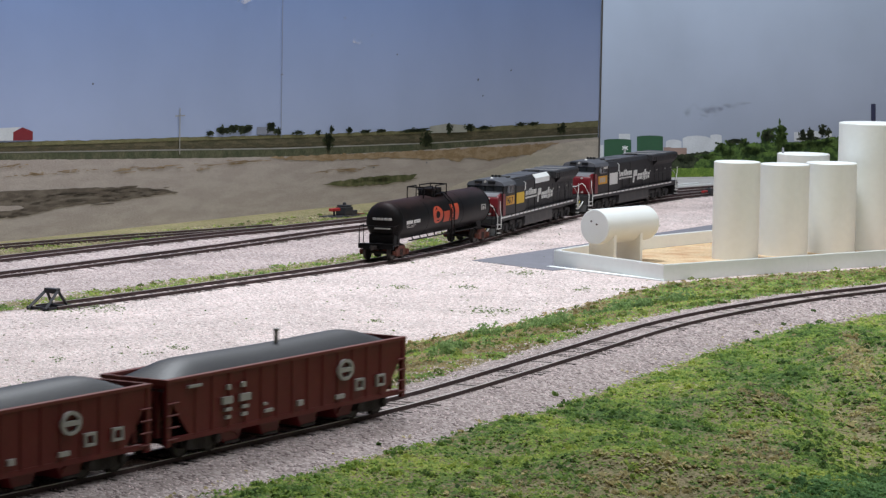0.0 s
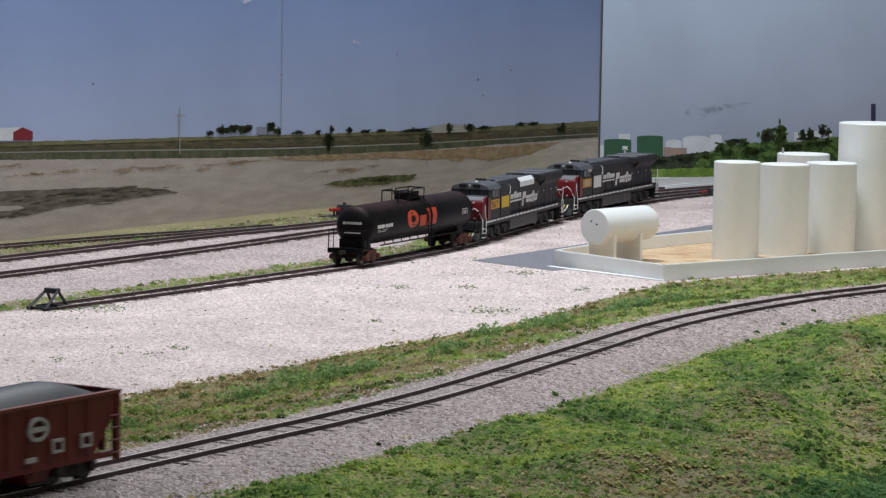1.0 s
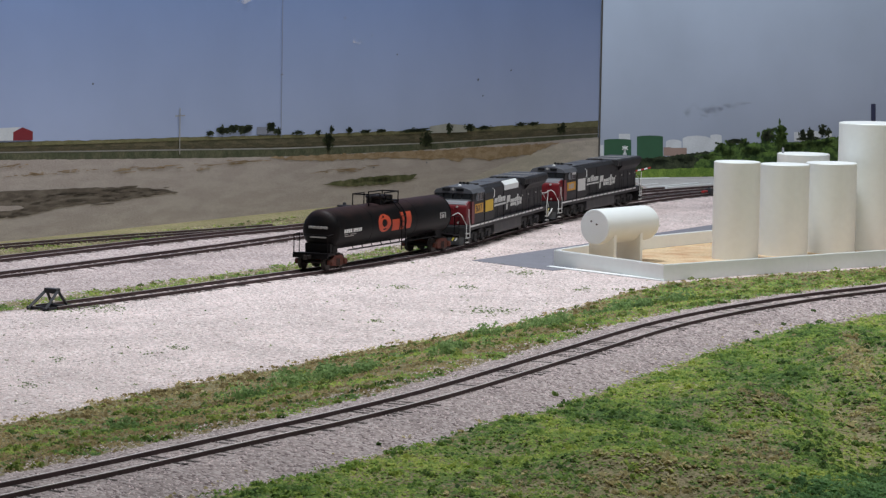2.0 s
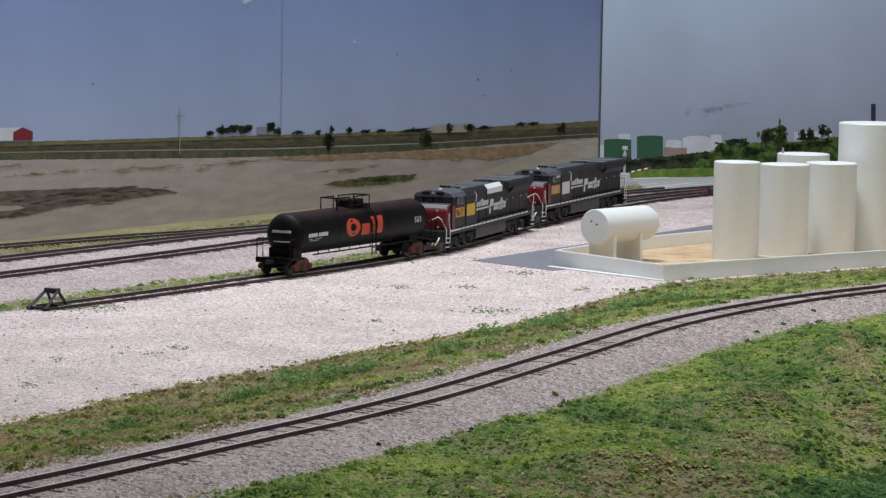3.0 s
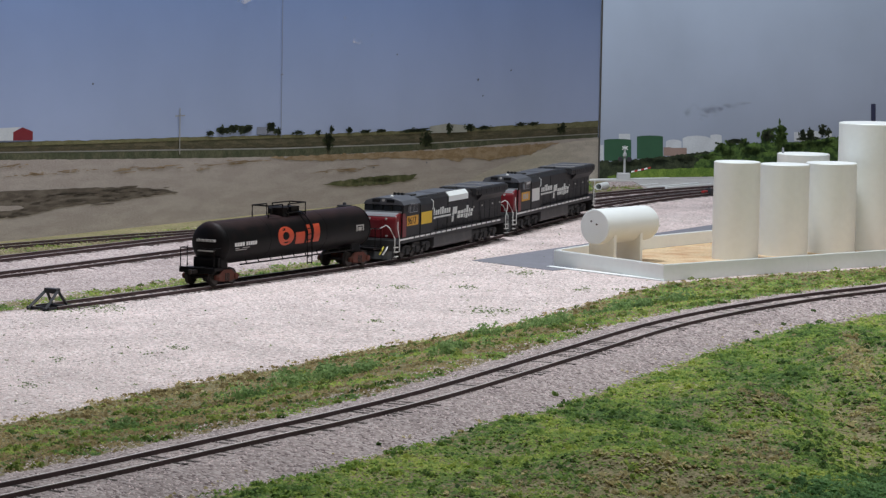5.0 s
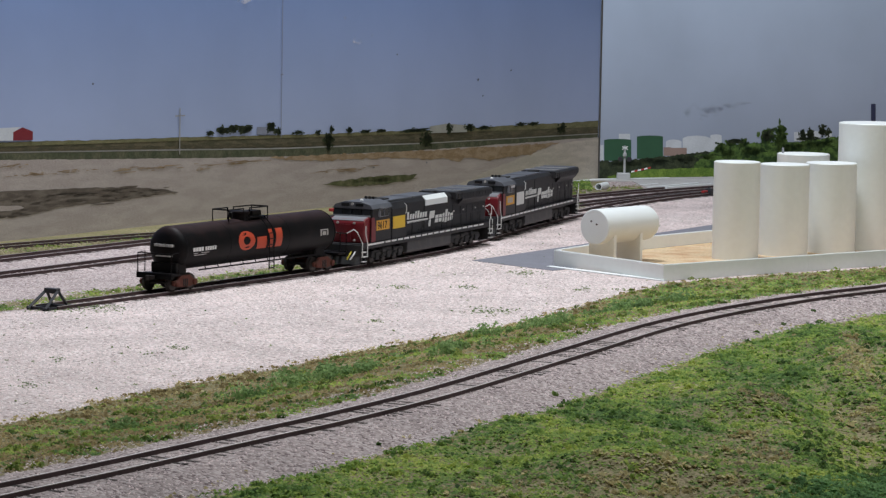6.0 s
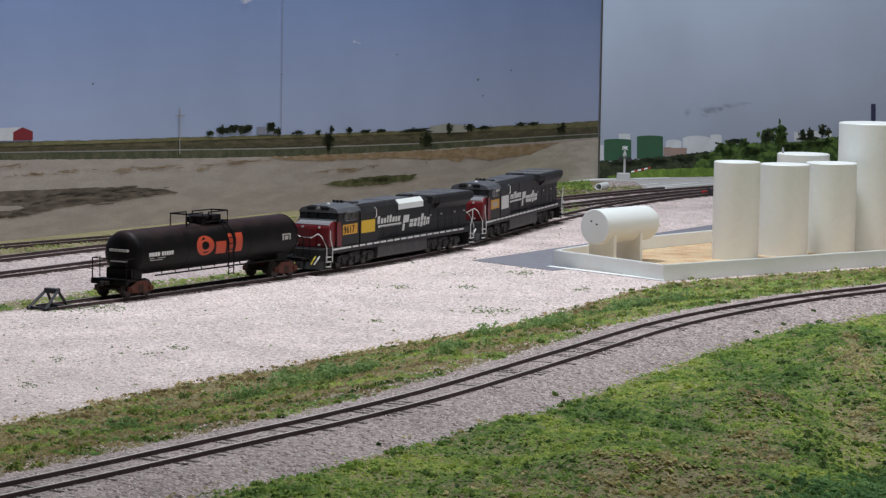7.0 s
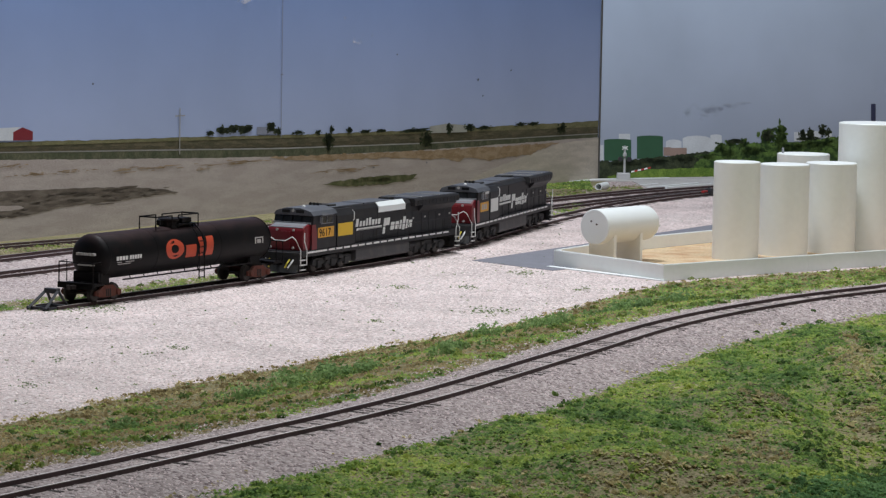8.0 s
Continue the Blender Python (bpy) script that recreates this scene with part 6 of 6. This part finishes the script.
clumps("straw_tufts", 26000, FRONT, lambda X, Y, o, s, c: near_bank(X, Y, o, s, c) * smooth_step(0.35, 0.85, dry_spots(X, Y)) * patchy(X, Y, 20, 28, -0.1, 0.6), 1.6, "straw_leaf", "pale straw tufts on worn ground", 56, 18)
clumps("straw_tufts", 36000, MIDDLE, lambda X, Y, o, s, c: fringe(X, Y) * (o > 34) * not_basin(X, Y) * (1 - 0.6 * smooth_step(60, 140, X)) * (0.15 + 0.6 * patchy(X, Y, 30, 63, -0.4, 0.5)), 1.5, "tan_leaf", "dry tan tufts along the gravel edge", 60, 12, 0.5)
clumps("weed_tufts", 700, FRONT, lambda X, Y, o, s, c: smooth_step(24, 36, -o) * (1 - smooth_step(50, 62, -o)) * (0.15 + 0.8 * patchy(X, Y, 40, 57, 0.2, 0.8)), 1.5, "dark_leaf", "dark weeds along the ballast edge", 57, 16)
BACK = (-460, 130, 1900, 3200)
scatter("grass", 200000, BACK, lambda X, Y, o, s, c: smooth_step(11, 16, s) * (1 - smooth_step(40, 56, s)) * (0.1 + 0.6 * patchy(X, Y, 45, 25, 0.0, 0.6)), 1.9, "green_leaf", "weedy green strip between yard tracks", 17)
scatter("grass", 150000, (-480, 200, 2000, 3240), lambda X, Y, o, s, c: smooth_step(16, 24, c) * (1 - smooth_step(60, 75, c)) * (0.04 + 0.5 * patchy(X, Y, 60, 26, 0.1, 0.8)), 1.8, "green_leaf", "grass at the foot of the backdrop", 18)
scatter("dry_grass", 170000, (-480, 200, 2000, 3240), lambda X, Y, o, s, c: smooth_step(16, 24, c) * (1 - smooth_step(60, 75, c)) * 0.7, 1.7, "dry_leaf", "dry grass at the foot of the backdrop", 19)
scatter("grass", 50000, (90, 520, 3080, 3560), lambda X, Y, o, s, c: np.where(Y > 3292 + (X - 230) * 0.35, 1.0, np.where((X < 150) & (Y > 3085) & (c > 24), 0.7, 0.0)), 2.2, "green_leaf", "lush green grass beside the road", 20)
scatter("dry_grass", 120000, BACK, lambda X, Y, o, s, c: smooth_step(10, 15, s) * (1 - smooth_step(42, 56, s)) * 0.35, 1.6, "dry_leaf", "dry grass between the yard tracks", 29)
clumps("grass_tufts", 16000, (-480, 200, 2000, 3240), lambda X, Y, o, s, c: smooth_step(17, 26, c) * (1 - smooth_step(52, 76, c)) * (0.05 + 0.6 * patchy(X, Y, 46, 26, -0.1, 0.7)), 2.1, "bush_leaf", "low green tufts at the foot of the backdrop", 58, 16, 0.5)
clumps("grass_tufts", 14000, BACK, lambda X, Y, o, s, c: smooth_step(12, 18, s) * (1 - smooth_step(38, 52, s)) * (0.04 + 0.5 * patchy(X, Y, 38, 25, 0.1, 0.8)), 2.0, "bush_leaf", "low green tufts between the yard tracks", 59, 16, 0.6)
weed_spots = [(16, 2108, 7), (-151, 1744, 7), (-164, 1711, 6), (-212, 1577, 7), (-212, 1684, 6), (96, 2106, 7), (119, 2110, 6), (60, 2215, 9), (-40, 1892, 6), (158, 2690, 12), (-30, 2100, 9), (30, 1960, 12), (-240, 1930, 18), (-215, 1938, 14)]


def weed_patch(X, Y, o, s, c):
    d = np.zeros(X.shape)
    for x, y, r in weed_spots:
        d = np.maximum(d, np.exp(-(((X - x) / r) ** 2 + ((Y - y) / r / 1.3) ** 2)))
    return 0.6 * d + 0.005 * (s < -12) * (o > 30) * (yard_edge(X, Y) > 0)


scatter("weeds", 150000, (-260, 220, 1480, 2720), weed_patch, 1.5, "weed_leaf", "sparse green weeds on the pale gravel", 27)


mat("stone_white", (0.65, 0.57, 0.545), 0.9, var=0.1, island=0.34)
mat("stone_grey", (0.49, 0.4, 0.39), 0.9, var=0.1, island=0.5)
mat("stone_pink", (0.47, 0.385, 0.37), 0.9, var=0.1, island=0.45)
lumps_on("gravel", 110000, (-260, 240, 1440, 2760), lambda X, Y, o, s, c: (o > 30) * smooth_step(-5, 4, yard_edge(X, Y)) * (s < -12) * 1.0 * np.where((X > 20) & (Y - 2303 > (X - 22) * -1.15) & (Y < 2700), 0, 1), 0.75, "stone_white", "loose pale limestone gravel of the yard", "gravel", 31)
lumps_on("ballast", 190000, (-240, 340, 1040, 2000), lambda X, Y, o, s, c: (np.abs(o) < 48) * (np.abs(np.abs(o) - 8.6) > 1.6) * np.where(np.abs(o) < 16, 0.85, 1.0), 0.62, "stone_grey", "grey crushed stone ballast of the main line", "gravel", 32)
lumps_on("ballast", 70000, (-460, 150, 1900, 2900), lambda X, Y, o, s, c: (s > 12) * (s < 160) * 0.8, 0.8, "stone_pink", "pinkish crushed stone ballast of the yard", "gravel", 33)


def ride(path, s, front, rear, z):
    """A car's pose from the places of its two trucks."""
    a, _ = at(path, s + front)
    b, _ = at(path, s + rear)
    h = math.atan2(b.y - a.y, b.x - a.x)
    m = a.lerp(b, 0.5)
    u = (front + rear) / 2
    return pose((m.x - math.cos(h) * u) * K, (m.y - math.sin(h) * u) * K, z * K, 0, 0, math.degrees(h))


def motions():
    roll = [(0, 343.4), (0.5, 320.2), (1, 296.6), (1.5, 273.1), (2, 249.6), (2.5, 226.1), (3, 202.6), (3.5, 179.9), (4, 157.0), (4.5, 134.6),
            (5, 111.0), (5.5, 87.2), (6, 63.3), (6.5, 39.7), (7, 16.0), (7.5, -3.0), (7.75, -10.5), (8, -15.7)]
    # the couplers' slack opens a little as the train comes to rest
    slack = [7, 7, 7, 7, 7, 7, 7, 7, 7, 7, 6.6, 6.2, 5.8, 5.2, 4.4, 3.4, 2.6, 2]
    walk(tank_car, [(t, ride(SIDING, SID0 + s + 4 + e, 14, 184, RAIL_Z)) for (t, s), e in zip(roll, slack)])
    for car, o in ((loco_a, 239.5), (loco_b, 519.5)):
        walk(car, [(t, ride(SIDING, SID0 + s + o, 42, 190, RAIL_Z)) for t, s in roll])
    for car, o in ((hop_a, 0), (hop_b, -188)):
        walk(car, [(t, ride(MAIN, 2275.4 + o - 207.0 * t, 26, 152, MAIN_Z)) for t in np.arange(0, 8.01, 0.25)])


motions()
